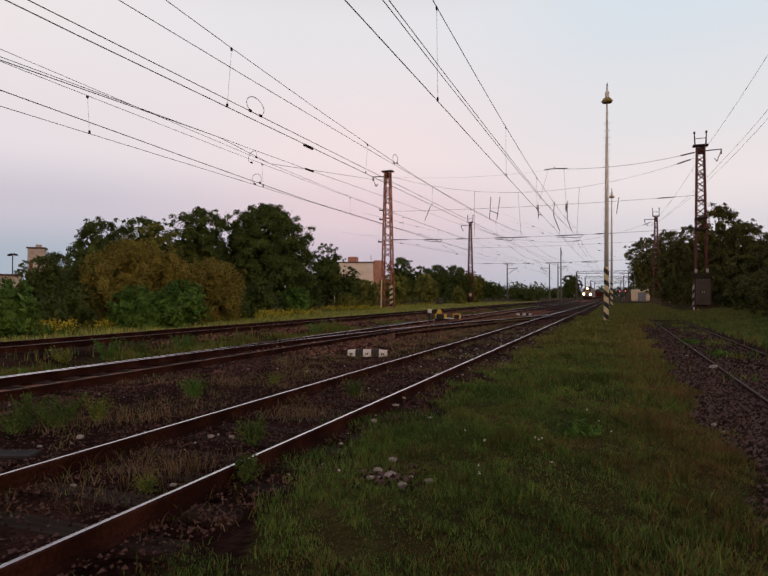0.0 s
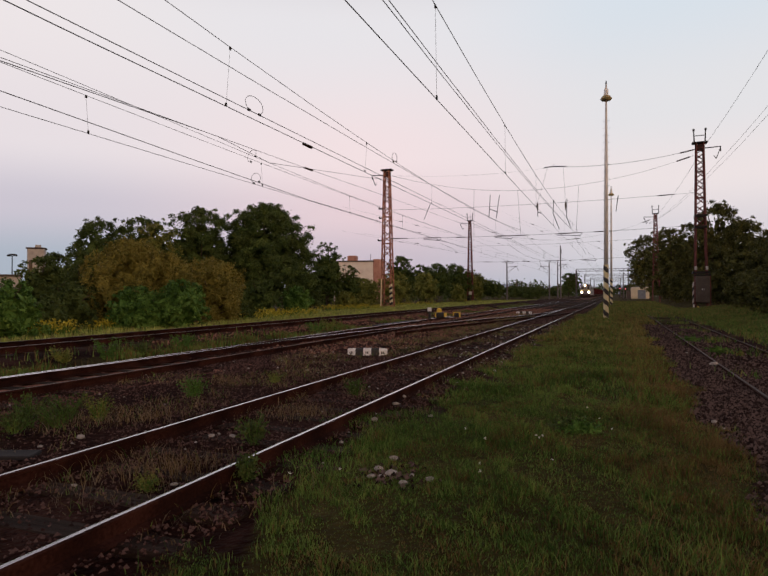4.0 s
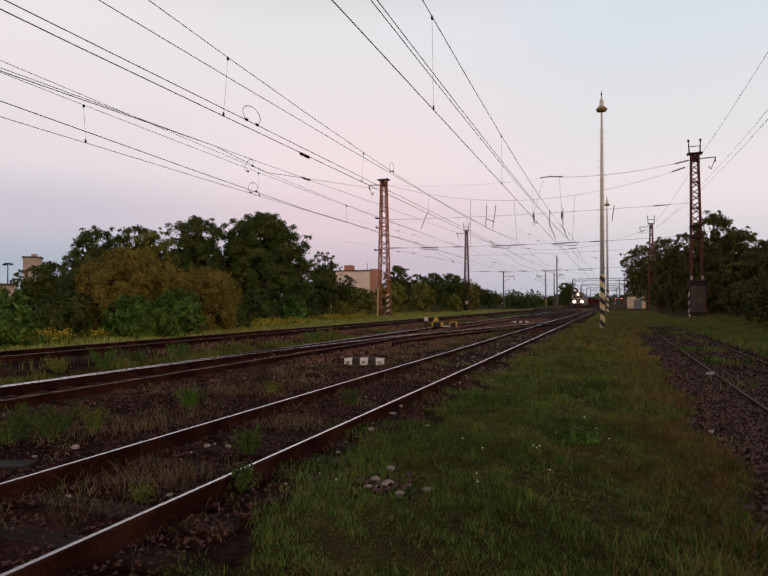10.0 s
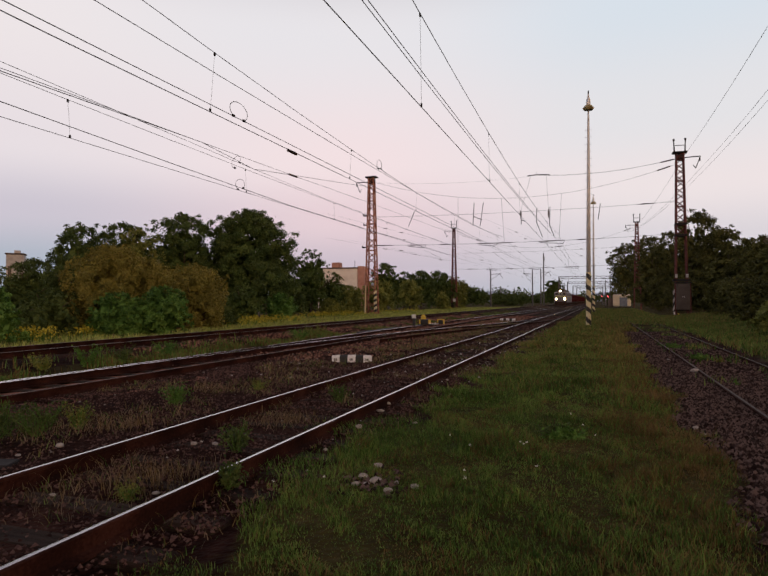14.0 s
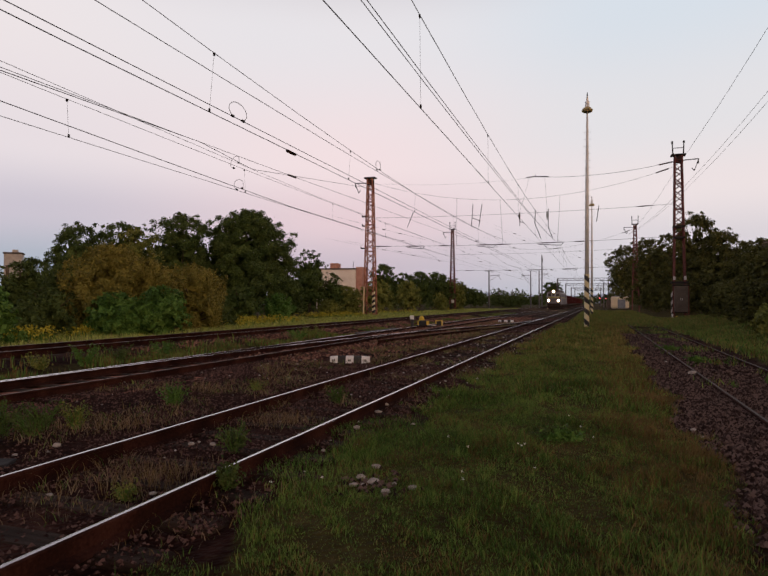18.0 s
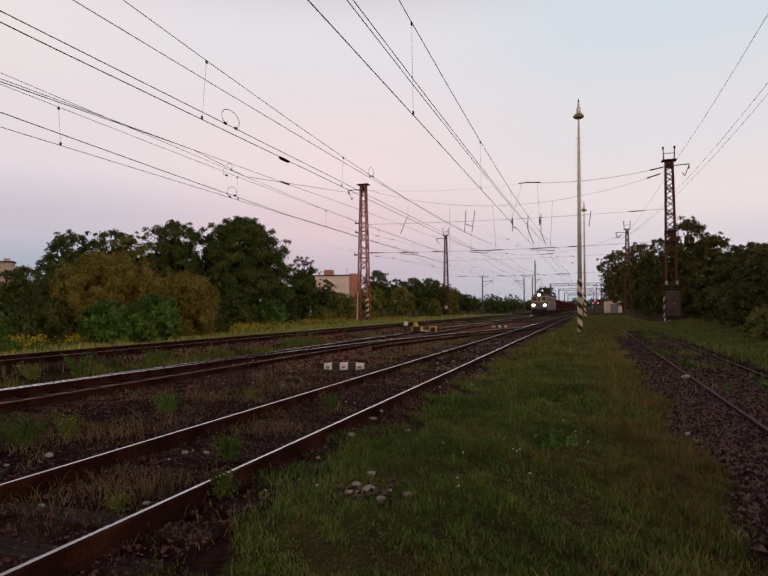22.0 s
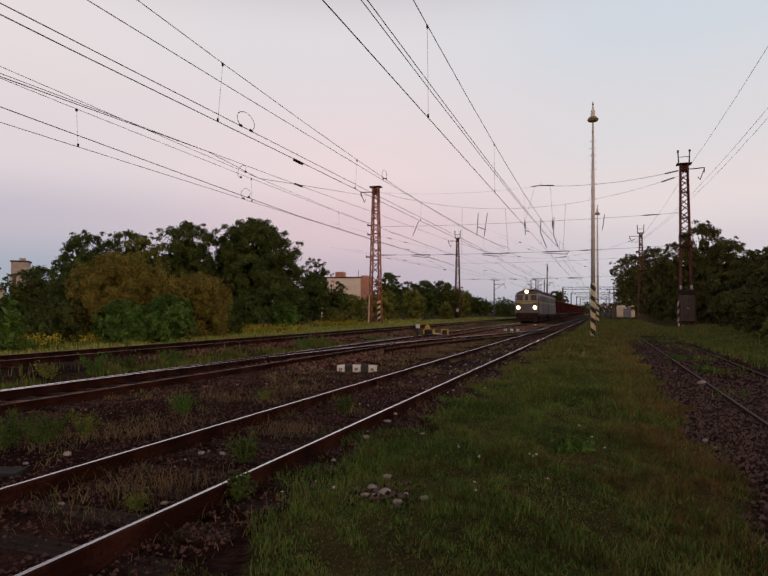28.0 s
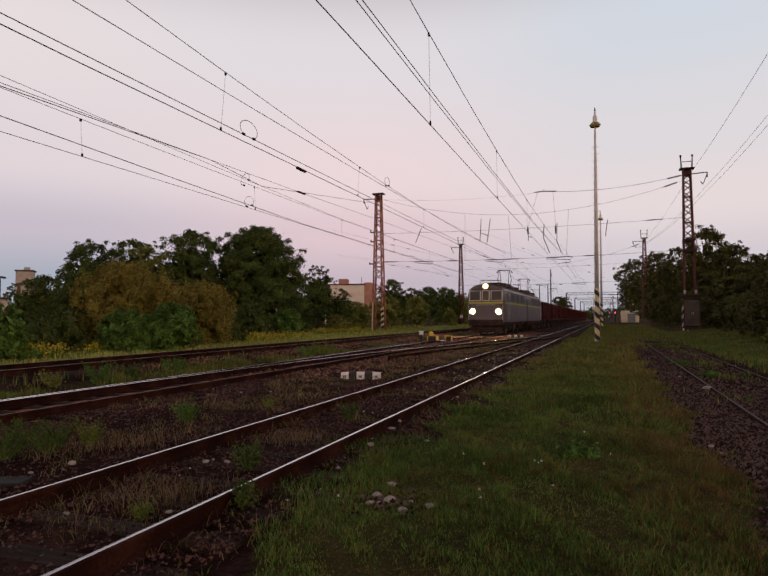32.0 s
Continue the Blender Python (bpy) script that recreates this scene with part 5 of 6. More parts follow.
p = np.concatenate([scatter(rng0, 30000, -3.2, 1.6, -7, 2.6, turf), scatter(rng0, 165000, -3.2, 1.6, 2.6, 9, turf), scatter(rng0, 90000, -3.2, 1.6, 9, 20, turf), scatter(rng0, 60000, -3.0, 1.8, 20, 46, turf)])
far = p[:, 1]
tall = (0.4 + 1.5 * patch(p[:, 0], p[:, 1], 2.6, 1.0) ** 2) * (0.5 + 1.0 * patch(p[:, 0], p[:, 1], 0.9, 5.0)) * (1 + 0.7 * (patch(p[:, 0], p[:, 1], 5.3, 2.0) > 0.78))
dryness = 0.06 + 0.3 * (patch(p[:, 0], p[:, 1], 1.9, 6.0) > 0.62) + 0.15 * np.clip((p[:, 0] + 1.2) / 1.5, 0, 1) + 0.55 * np.clip(p[:, 0] + 0.2, 0, 1) * patch(p[:, 0], p[:, 1], 1.1, 2.0) + 0.12 * (patch(p[:, 0], p[:, 1], 3.0, 9.0) > 0.75) 
# the share of lightened dry blades grows with distance
blades("turf", "short green turf with worn and browned patches between the tracks", p, np.where(far < 9, 0.058, np.where(far < 20, 0.085, 0.11)) * tall, np.where(far < 2.6, 0.006, np.where(far < 9, 0.0028, np.where(far < 20, 0.005, 0.012))), [M_GRASS, M_BROWNGRASS, M_TURF_LIT], 21, lean=0.9, mi=np.where(rng0.random(len(p)) < 0.5 * smooth_step(9, 24, p[:, 1]) * (0.5 + patch(p[:, 0], p[:, 1], 0.8, 3.0)), 2, rng0.random(len(p)) < dryness).astype(int))
p = np.concatenate([scatter(rng0, 26000, 1.2, 3.6, 9, 46, lambda x, y: 0.5 * np.exp(-((x - T4) / 0.6) ** 2) * (wob(x, y, 1.2, 3) > 0.25)), scatter(rng0, 80000, 3.7, 13, 8, 62, lambda x, y: np.clip((x - 3.75) * 1.5, 0, 1)), scatter(rng0, 30000, -2.0, 5.5, 42, 110, lambda x, y: 0.8 + 0 * x)])
blades("siding_grass", "grass in and beside the old siding", p, 0.15 + 0.002 * np.maximum(0, p[:, 1] - 30), 0.008 + 0.0003 * p[:, 1], [M_GRASS, M_BROWNGRASS, M_TURF_LIT], 22, lean=0.8, mi=np.where(rng0.random(len(p)) < np.where(p[:, 1] > 42, 0.45, 0.22), 2, rng0.random(len(p)) < 0.15).astype(int), bent=False)
p = np.concatenate([scatter(rng0, 60000, -8.1, -5.0, 3, 45, lambda x, y: 0.5 * (patch(x, y, 1.1, 2) > 0.5)), scatter(rng0, 30000, -4.5, -3.0, 3, 30, lambda x, y: 0.4 * (patch(x, y, 1.3, 7) > 0.6)), scatter(rng0, 9000, -3.2, -2.2, 3, 30, lambda x, y: 0.6 * (patch(x, y, 1.5, 3) > 0.5))])
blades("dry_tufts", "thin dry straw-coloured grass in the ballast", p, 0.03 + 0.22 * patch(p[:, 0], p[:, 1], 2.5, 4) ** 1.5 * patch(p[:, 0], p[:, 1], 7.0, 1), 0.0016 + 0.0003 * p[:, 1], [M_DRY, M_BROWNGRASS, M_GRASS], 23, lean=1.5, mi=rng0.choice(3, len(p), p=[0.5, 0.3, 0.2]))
p = scatter(rng0, 170000, -12.7, -10.0, 4, 90, lambda x, y: np.exp(-((x + 11.05) / 0.6) ** 2) * np.clip(0.45 + 0.4 * (1 - smooth_step(8, 15, y)) - 0.3 * smooth_step(18, 32, y) + 1.2 * wob(x, y, 0.8), 0, 1))
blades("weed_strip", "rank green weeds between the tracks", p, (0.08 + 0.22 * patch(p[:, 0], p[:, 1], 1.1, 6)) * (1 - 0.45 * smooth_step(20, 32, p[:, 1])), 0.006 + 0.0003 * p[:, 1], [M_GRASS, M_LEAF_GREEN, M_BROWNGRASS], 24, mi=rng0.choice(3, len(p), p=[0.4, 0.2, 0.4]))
p = scatter(rng0, 240000, -26, -15.3, 8, 130, lambda x, y: np.clip((-15.2 - x) / 1.2, 0, 1))
blades("verge_grass", "long pale green grass beyond the raised track", p, 0.12 + 0.22 * patch(p[:, 0], p[:, 1], 0.9, 8), 0.010 + 0.0003 * p[:, 1], [M_VERGE, M_GRASS, M_DRY], 25, mi=rng0.choice(3, len(p), p=[0.68, 0.18, 0.14]), bent=False)


def goldenrod():
    rng = np.random.default_rng(31)
    pts = []
    for cx, cy, rx, ry, n in ((-19.7, 16.1, 0.3, 0.45, 150), (-19.3, 16.8, 0.3, 0.45, 190), (-18.9, 18.5, 0.3, 0.45, 60), (-20.6, 29.6, 0.68, 1.19, 150), (-20.4, 31.8, 0.69, 1.24, 240), (-20.3, 34.0, 0.7, 1.28, 260), (-20.7, 37.1, 0.72, 1.34, 220), (-23.4, 50.0, 0.8, 1.6, 420), (-23.2, 55.4, 0.83, 1.71, 420), (-24.0, 71.1, 0.93, 2.02, 200), (-23.2, 76.7, 0.96, 2.13, 160), (-25.4, 108.0, 1.15, 2.76, 150)):
        n = int(n * 0.36)
        pts.append(np.stack([rng.normal(cx, rx, n), rng.normal(cy, ry, n)], 1))
    p = np.concatenate(pts)
    z = ground_z(p[:, 0], p[:, 1]) + rng.uniform(0.25, 0.62, len(p))
    cen = np.repeat(np.stack([p[:, 0], p[:, 1], z], 1), 7, axis=0) + rng.normal(size=(len(p) * 7, 3)) * 0.09
    v, f = leaf_quads(cen, 0.11, rng)
    thing("goldenrod", "yellow goldenrod in flower along the thicket", "wildflowers", kind="stuff", mesh=big_mesh("goldenrod", v, f, M_GOLD))
    blades("goldenrod_stems", "green stems of the goldenrod", np.repeat(p, 3, axis=0) + rng.normal(size=(len(p) * 3, 2)) * 0.1, 0.42, 0.02, [M_LEAF_GREEN], 32, lean=0.2)


goldenrod()


# red-brown stone made paler to carry the lit look of distant ballast
M_BED_STONE = material("lit_red_brown_stone", [(0.062, 0.022, 0.016), (0.165, 0.070, 0.048), (0.31, 0.165, 0.115)], 6, 0.9, 0, 0.3, island=0.8)


def stones(name, label, pts, size, mat, seed, zoff=0.0):
    rng = np.random.default_rng(seed)
    n = len(pts)
    octa = np.array([(1, 0, -0.35), (0, 1, -0.35), (-1, 0, -0.35), (0, -1, -0.35), (0, 0, 1)], float)
    fo = np.array([(0, 1, 4), (1, 2, 4), (2, 3, 4), (3, 0, 4)])
    v = octa[None] * rng.uniform(0.6, 1.25, (n, 5, 1)) + rng.normal(size=(n, 5, 3)) * 0.18
    v = v * (size * rng.uniform(0.5, 1.4, n))[:, None, None] * np.array([1, 1, 0.7])
    a = rng.uniform(0, 6.28, n)
    c, s = np.cos(a)[:, None], np.sin(a)[:, None]
    v = np.stack([v[..., 0] * c - v[..., 1] * s, v[..., 0] * s + v[..., 1] * c, v[..., 2]], 2)
    base = np.stack([pts[:, 0], pts[:, 1], surface_z(pts[:, 0], pts[:, 1]) + zoff], 1)
    v = (v + base[:, None]).reshape(-1, 3)
    f = (np.arange(n)[:, None, None] * 5 + fo[None]).reshape(-1, 3)
    thing(name, label, "ballast stones", kind="stuff", mesh=big_mesh(name, v, f, mat))


p = np.concatenate([scatter(rng0, 12000, 0.8, 3.5, -8, 2.5, lambda x, y: np.clip(1.1 - cover(x, y) * 1.3, 0, 1)), scatter(rng0, 38000, 0.8, 3.5, 2.5, 14, lambda x, y: np.clip(1.1 - cover(x, y) * 1.3 + 0.25 * wob(x, y, 4.0, 2.0), 0, 1)), scatter(rng0, 14000, 1.0, 3.4, 14, 32, lambda x, y: np.clip(1.0 - cover(x, y) * 1.3, 0, 1))])
stones("siding_ballast", "dark grey crushed stones beside the siding", p, 0.031, M_STONEGREY, 41)
p = np.concatenate([scatter(rng0, 60000, -8.4, -2.4, 2.5, 14, lambda x, y: np.clip(0.9 - cover(x, y), 0, 1) * np.clip(patch(x, y, 1.4, 5) + 0.2, 0, 1)), scatter(rng0, 40000, -10.9, -2.5, 12, 36, lambda x, y: np.clip(0.8 - cover(x, y), 0, 1) * (patch(x, y, 1.4, 5) > 0.3))])
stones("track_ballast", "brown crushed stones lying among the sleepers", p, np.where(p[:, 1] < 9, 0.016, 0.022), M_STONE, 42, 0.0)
p = scatter(rng0, 55000, -15.4, -5.6, 14, 62, lambda x, y: np.clip(0.75 - cover(x, y), 0, 1) * (0.35 + 0.65 * (patch(x, y, 0.9, 3) > 0.4)))
q = scatter(rng0, 16000, -5.6, -2.4, 30, 62, lambda x, y: np.clip(0.75 - cover(x, y), 0, 1))
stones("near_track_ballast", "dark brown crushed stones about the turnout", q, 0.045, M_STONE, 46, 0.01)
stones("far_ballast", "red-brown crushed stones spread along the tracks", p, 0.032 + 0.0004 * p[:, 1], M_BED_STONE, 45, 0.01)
p = np.concatenate([scatter(rng0, 900, -8.4, -2.3, 4, 34, lambda x, y: 0.3 + 0 * x), scatter(rng0, 450, -4.4, -2.2, 9, 34, lambda x, y: 0.5 + 0 * x)])
stones("pale_chips", "scattered pale stone chips along the track", p, 0.012 + 0.001 * p[:, 1], M_PALECHIP, 43, 0.015)


def lone_stone(x, y, s, seed):
    rng = random.Random(seed)
    bm = bmesh.new()
    bmesh.ops.create_icosphere(bm, subdivisions=2, radius=s)
    sx, sy, sz = rng.uniform(0.8, 1.35), rng.uniform(0.7, 1.0), rng.uniform(0.45, 0.65)
    for v in bm.verts:
        k = 1 + 0.28 * noise.noise(v.co / s * 1.1 + Vector((seed * 3.1, 0, 0)))
        v.co = Vector((v.co.x * sx, v.co.y * sy, v.co.z * sz)) * k
    me = bpy.data.meshes.new("pale_stone")
    bm.to_mesh(me)
    bm.free()
    me.materials.append(M_PALE)
    thing("pale_stone", "pale rounded stone lying in the dirt", "stone", pose(x, y, float(surface_z(x, y)) + s * 0.4, 0, 0, rng.uniform(0, 180)), group="pale stones", mesh=me)


STONES = [(-2.92, 8.5, 5), (-2.84, 7.94, 5), (-2.71, 6.81, 6), (-2.39, 6.01, 3), (-1.9, 5.24, 5), (-1.77, 4.82, 6), (-1.41, 4.73, 5), (-1.59, 4.6, 5), (-1.83, 4.74, 4), (-1.91, 4.71, 4),
          (-1.59, 4.82, 3), (-1.92, 4.91, 5), (-2.72, 11.34, 4), (-2.96, 10.62, 4), (-2.16, 7.29, 3), (-5.78, 10.92, 4), (-2.64, 5.72, 3), (-5.29, 4.93, 6), (-4.04, 5.47, 4), (-3.8, 5.51, 4),
          (-4.03, 5.59, 2), (-4.01, 3.68, 3), (-3.3, 3.99, 3), (-5.35, 4.5, 3), (1.86, 14.3, 10), (1.63, 17.11, 5), (1.04, 8.03, 4), (1.08, 7.66, 3)]
for i, (x, y, s) in enumerate(STONES):
    lone_stone(x, y, s / 125, i + 1)
p = np.stack([rng0.normal(-1.75, 0.2, 90), rng0.normal(4.75, 0.18, 90)], 1)
stones("stone_heap", "little heap of dark crushed stones in the grass", p, 0.03, M_STONEGREY, 44, 0.015)


def weed(x, y, h, r, mat, seed, label, leaf=0.07, stems=14, per=40, name="weed"):
    rng = np.random.default_rng(seed)
    t = thing(name, label, "weed", pose(x, y, float(surface_z(x, y))))
    cen = []
    for i in range(stems):
        a, q = rng.uniform(0, 6.28), rng.uniform(0.1, 1) * r
        top = np.array([q * math.cos(a), q * math.sin(a), h * rng.uniform(0.55, 1.05)])
        s = Shape().tube([(top[0] * 0.2, top[1] * 0.2, -0.02), (top[0] * 0.6, top[1] * 0.6, top[2] * 0.6), tuple(top)], [0.006, 0.005, 0.003], 4)
        part("stalk", s, M_LEAF_GREEN, t)
        f = rng.uniform(0.15, 1.02, per)[:, None]
        cen.append(top * np.array([0.2, 0.2, 0]) * (1 - f) + top * f + rng.normal(size=(per, 3)) * 0.035)
    v, f = leaf_quads(np.concatenate(cen), leaf * 0.72, rng)
    part("foliage", big_mesh("foliage", v, f, mat), None, t)


for i, (x, y, h, r, mt, lf) in enumerate([(-6.4, 5.22, 0.42, 0.22, WAL, 0.05), (-6.24, 5.63, 0.38, 0.25, WAL, 0.045), (-5.88, 5.76, 0.32, 0.18, MIX, 0.04), (-5.88, 7.55, 0.38, 0.25, GRE, 0.05),
                                          (-2.84, 4.32, 0.22, 0.09, DRK, 0.05), (-3.44, 3.84, 0.09, 0.10, MIX, 0.025), (-3.47, 5.4, 0.30, 0.22, DRK, 0.05), (-3.67, 8.51, 0.30, 0.2, DRK, 0.05),
                                          (-5.48, 9.17, 0.20, 0.2, MIX, 0.035), (-6.2, 4.9, 0.3, 0.25, WAL, 0.045), (-6.02, 5.3, 0.3, 0.25, DRK, 0.045), (-11.2, 11.2, 0.55, 0.4, GRE, 0.07),
                                          (-11.3, 12.4, 0.5, 0.5, DRK, 0.07), (-11.2, 14.0, 0.5, 0.5, GRE, 0.07), (-11.4, 10.2, 0.4, 0.4, MIX, 0.07), (-11.3, 22.0, 0.5, 0.5, GRE, 0.08),
                                          (-11.5, 24.0, 0.5, 0.5, MIX, 0.08), (-0.45, 6.9, 0.09, 0.25, DRK, 0.06), (-0.35, 6.75, 0.08, 0.22, GRE, 0.06), (2.4, 17.5, 0.14, 0.4, GRE, 0.07), (2.2, 21.5, 0.16, 0.5, GRE, 0.07),
                                          (3.1, 13.2, 0.14, 0.35, GRE, 0.06)]):
    weed(x, y, h * 0.85, r, mt, 300 + i, "leafy green weed growing in the ballast" if mt is not OLI else "yellowing weed growing in the ballast", lf)


def tuft(x, y, h, r, n, mats, seed, label):
    rng = np.random.default_rng(seed)
    p = np.stack([rng.normal(x, r, n), rng.normal(y, r, n)], 1)
    blades("grass_tuft", label, p, h, 0.0026, mats, seed, lean=1.0, mi=(rng.random(n) < 0.35).astype(int))


for i, (x, y) in enumerate([(-2.3, 7.21), (-1.94, 9.93), (-2.57, 5.04), (-2.86, 6.76), (-2.24, 4.75), (-1.8, 6.59), (-2.2, 5.54)]):
    tuft(x, y, 0.075, 0.22, 420, [M_GRASS, M_LEAF_GREEN], 400 + i, "fresh green grass tuft at the edge of the ballast")
for i, (x, y) in enumerate([(-5.43, 6.1), (-3.63, 4.18), (-3.61, 4.5), (-3.73, 7.03), (-5.75, 5.8), (-6.29, 9.02), (-3.57, 4.27), (-3.81, 6.8)]):
    tuft(x, y, 0.12, 0.24, 170, [M_DRY, M_BROWNGRASS], 420 + i, "dry straw-coloured grass tuft between the rails")

M_FLUFF = material("white_petals", [(0.55, 0.55, 0.52), (0.75, 0.75, 0.72)], 8, 0.9, 0, 0)
for i, (x, y) in enumerate([(-1.0, 4.68), (-1.05, 4.88), (-0.7, 5.89), (-0.74, 5.97), (-0.68, 5.97), (-1.18, 5.75), (-1.47, 6.18), (-0.35, 7.65), (-0.2, 7.03), (-0.07, 6.5), (-0.51, 5.15), (-2.1, 4.5), (-2.5, 4.4)]):
    z = float(ground_z(x, y))
    t = thing("wild_flower", "small white flower head on a thin stem", "wildflower", pose(x, y, z), group="white wild flowers")
    part("stem", Shape().tube([(0, 0, -0.02), (0.01, 0, 0.11)], 0.0025, 4), M_GRASS, t)
    v, f = leaf_quads(np.random.default_rng(500 + i).normal(size=(26, 3)) * 0.005 + np.array([0.01, 0, 0.115]), 0.009, np.random.default_rng(i))
    part("head", big_mesh("head", v, f, M_FLUFF), None, t)
thing("iron_plate", "dark flat iron plate lying by the rail", "scrap iron", pose(-5.33, 4.16, float(surface_z(-5.33, 4.16)) + 0.02, 2, 0, 20), mesh=Shape().box((0, 0, 0), (0.5, 0.22, 0.04), bev=0.01).make("iron_plate", M_DARKSTEEL))


# ---- train ----
M_BLUE = material("blue_grey_paint", [(0.060, 0.055, 0.078), (0.095, 0.088, 0.115), (0.135, 0.125, 0.15)], 0.8, 0.45, 0, 0.1)
M_BLUE2 = material("dusty_blue_paint", [(0.095, 0.090, 0.115), (0.15, 0.142, 0.168)], 0.8, 0.5, 0, 0.1)
M_STRIPE = material("yellow_stripe_paint", [(0.34, 0.36, 0.05), (0.46, 0.46, 0.09)], 2, 0.5, 0, 0)
M_FRAME = material("brown_underframe", [(0.030, 0.018, 0.016), (0.068, 0.042, 0.037)], 2, 0.8, 0.1, 0.2)
M_WAGON = material("wagon_red_oxide", [(0.042, 0.007, 0.0085), (0.078, 0.014, 0.016), (0.11, 0.028, 0.028)], 0.9, 0.75, 0, 0.2, per_object=0.2)
M_GLASSW = material("window_glass", [(0.006, 0.006, 0.008), (0.012, 0.012, 0.015)], 1, 0.35, 0, 0, spec=0.08)
M_GLASSF = material("windscreen_glass", [(0.030, 0.028, 0.034), (0.055, 0.05, 0.06)], 1, 0.12, 0, 0, spec=0.3)
M_LOCOROOF = material("sooty_brown_roof", [(0.05, 0.032, 0.027), (0.10, 0.07, 0.06)], 1.2, 0.85, 0, 0.2)
M_ALU = material("bright_window_frame", [(0.5, 0.5, 0.52), (0.66, 0.66, 0.68)], 3, 0.4, 0.5, 0)
M_HEAD = glow("headlamp_light", (1.0, 0.70, 0.32), 1300.0)
M_HEADTOP = glow("top_headlamp_light", (1.0, 0.68, 0.30), 900.0)
# reflector rings glow in steps to imitate the soft bloom round the lamps
M_BOWLRIM = glow("bloom_rim_glow", (1.0, 0.55, 0.16), 2.4, (0.06, 0.04, 0.02))
M_BOWL = glow("bloom_glow", (1.0, 0.70, 0.28), 12.0, (0.02, 0.012, 0.006))
M_WHEEL = material("wheel_steel", [(0.05, 0.035, 0.03), (0.12, 0.10, 0.09)], 2, 0.5, 0.7, 0.1)


def disc(s, c, r, d, mat=0, n=16):
    return s.tube([(c[0], c[1], c[2]), (c[0], c[1] + d, c[2])], r, n, mat)


def wheelset(parent, y, r=0.5):
    w = part("wheelset", Shape().tube([(-0.9, 0, 0), (0.9, 0, 0)], 0.08, 8), M_WHEEL, parent, m=pose(0, y, r))
    for u in (-0.75, 0.75):
        s = Shape().tube([(u - 0.065, 0, 0), (u + 0.065, 0, 0)], r, 20)
        k = 1 if u > 0 else -1
        s.tube([(u - k * 0.095, 0, 0), (u - k * 0.065, 0, 0)], r + 0.028, 20)
        for a in range(4):
            s.box((u + k * 0.07, math.cos(a * 1.571) * r * 0.6, math.sin(a * 1.571) * r * 0.6), (0.03, 0.12, 0.12))
        part("wheel", s, M_WHEEL, w)
    return w


WHEELS = []


def loco_body_outline(k, top):
    """Half-rounded car body cross-section, shrunk by k at the sides."""
    w = 1.5 - k
    out = [(-w, 1.0), (w, 1.0), (w, 3.15), (w - 0.08, 3.45)]
    for a in np.linspace(0.25, 1.0, 5):
        out.append(((w - 0.1) * math.cos(a * math.pi / 2), 3.45 + (top - 3.45) * math.sin(a * math.pi / 2)))
    left = [(-x, z) for x, z in reversed(out[2:-1])]
    return out + left


def car_body(t, L, raked):
    """The shell of one section, rounded at its ends, with a cab front that leans back."""
    st = [(0.0, 0.16, 3.98), (0.10, 0.07, 4.04), (0.34, 0.0, 4.08), (L - 0.34, 0.0, 4.08), (L - 0.1, 0.07, 4.04), (L, 0.16, 3.98)]
    s = Shape()
    rings = [loco_body_outline(k, top) for _, k, top in st]
    n = len(rings[0])
    for (y, k, top), ring in zip(st, rings):
        for x, z in ring:
            s.v.append((x, y + (0.16 * max(0.0, (z - 2.35) / 1.7) if y < 1 and raked else 0), z))
    for i in range(len(st) - 1):
        for j in range(n):
            s.f.append((i * n + j, (i + 1) * n + j, (i + 1) * n + (j + 1) % n, i * n + (j + 1) % n))
            s.mi.append(1 if 4 <= j <= n - 4 else 0)
    s.f += [tuple(range(n)), tuple(reversed(range((len(st) - 1) * n, len(st) * n)))]
    s.mi += [0, 0]
    part("body", s, [M_BLUE, M_LOCOROOF], t)


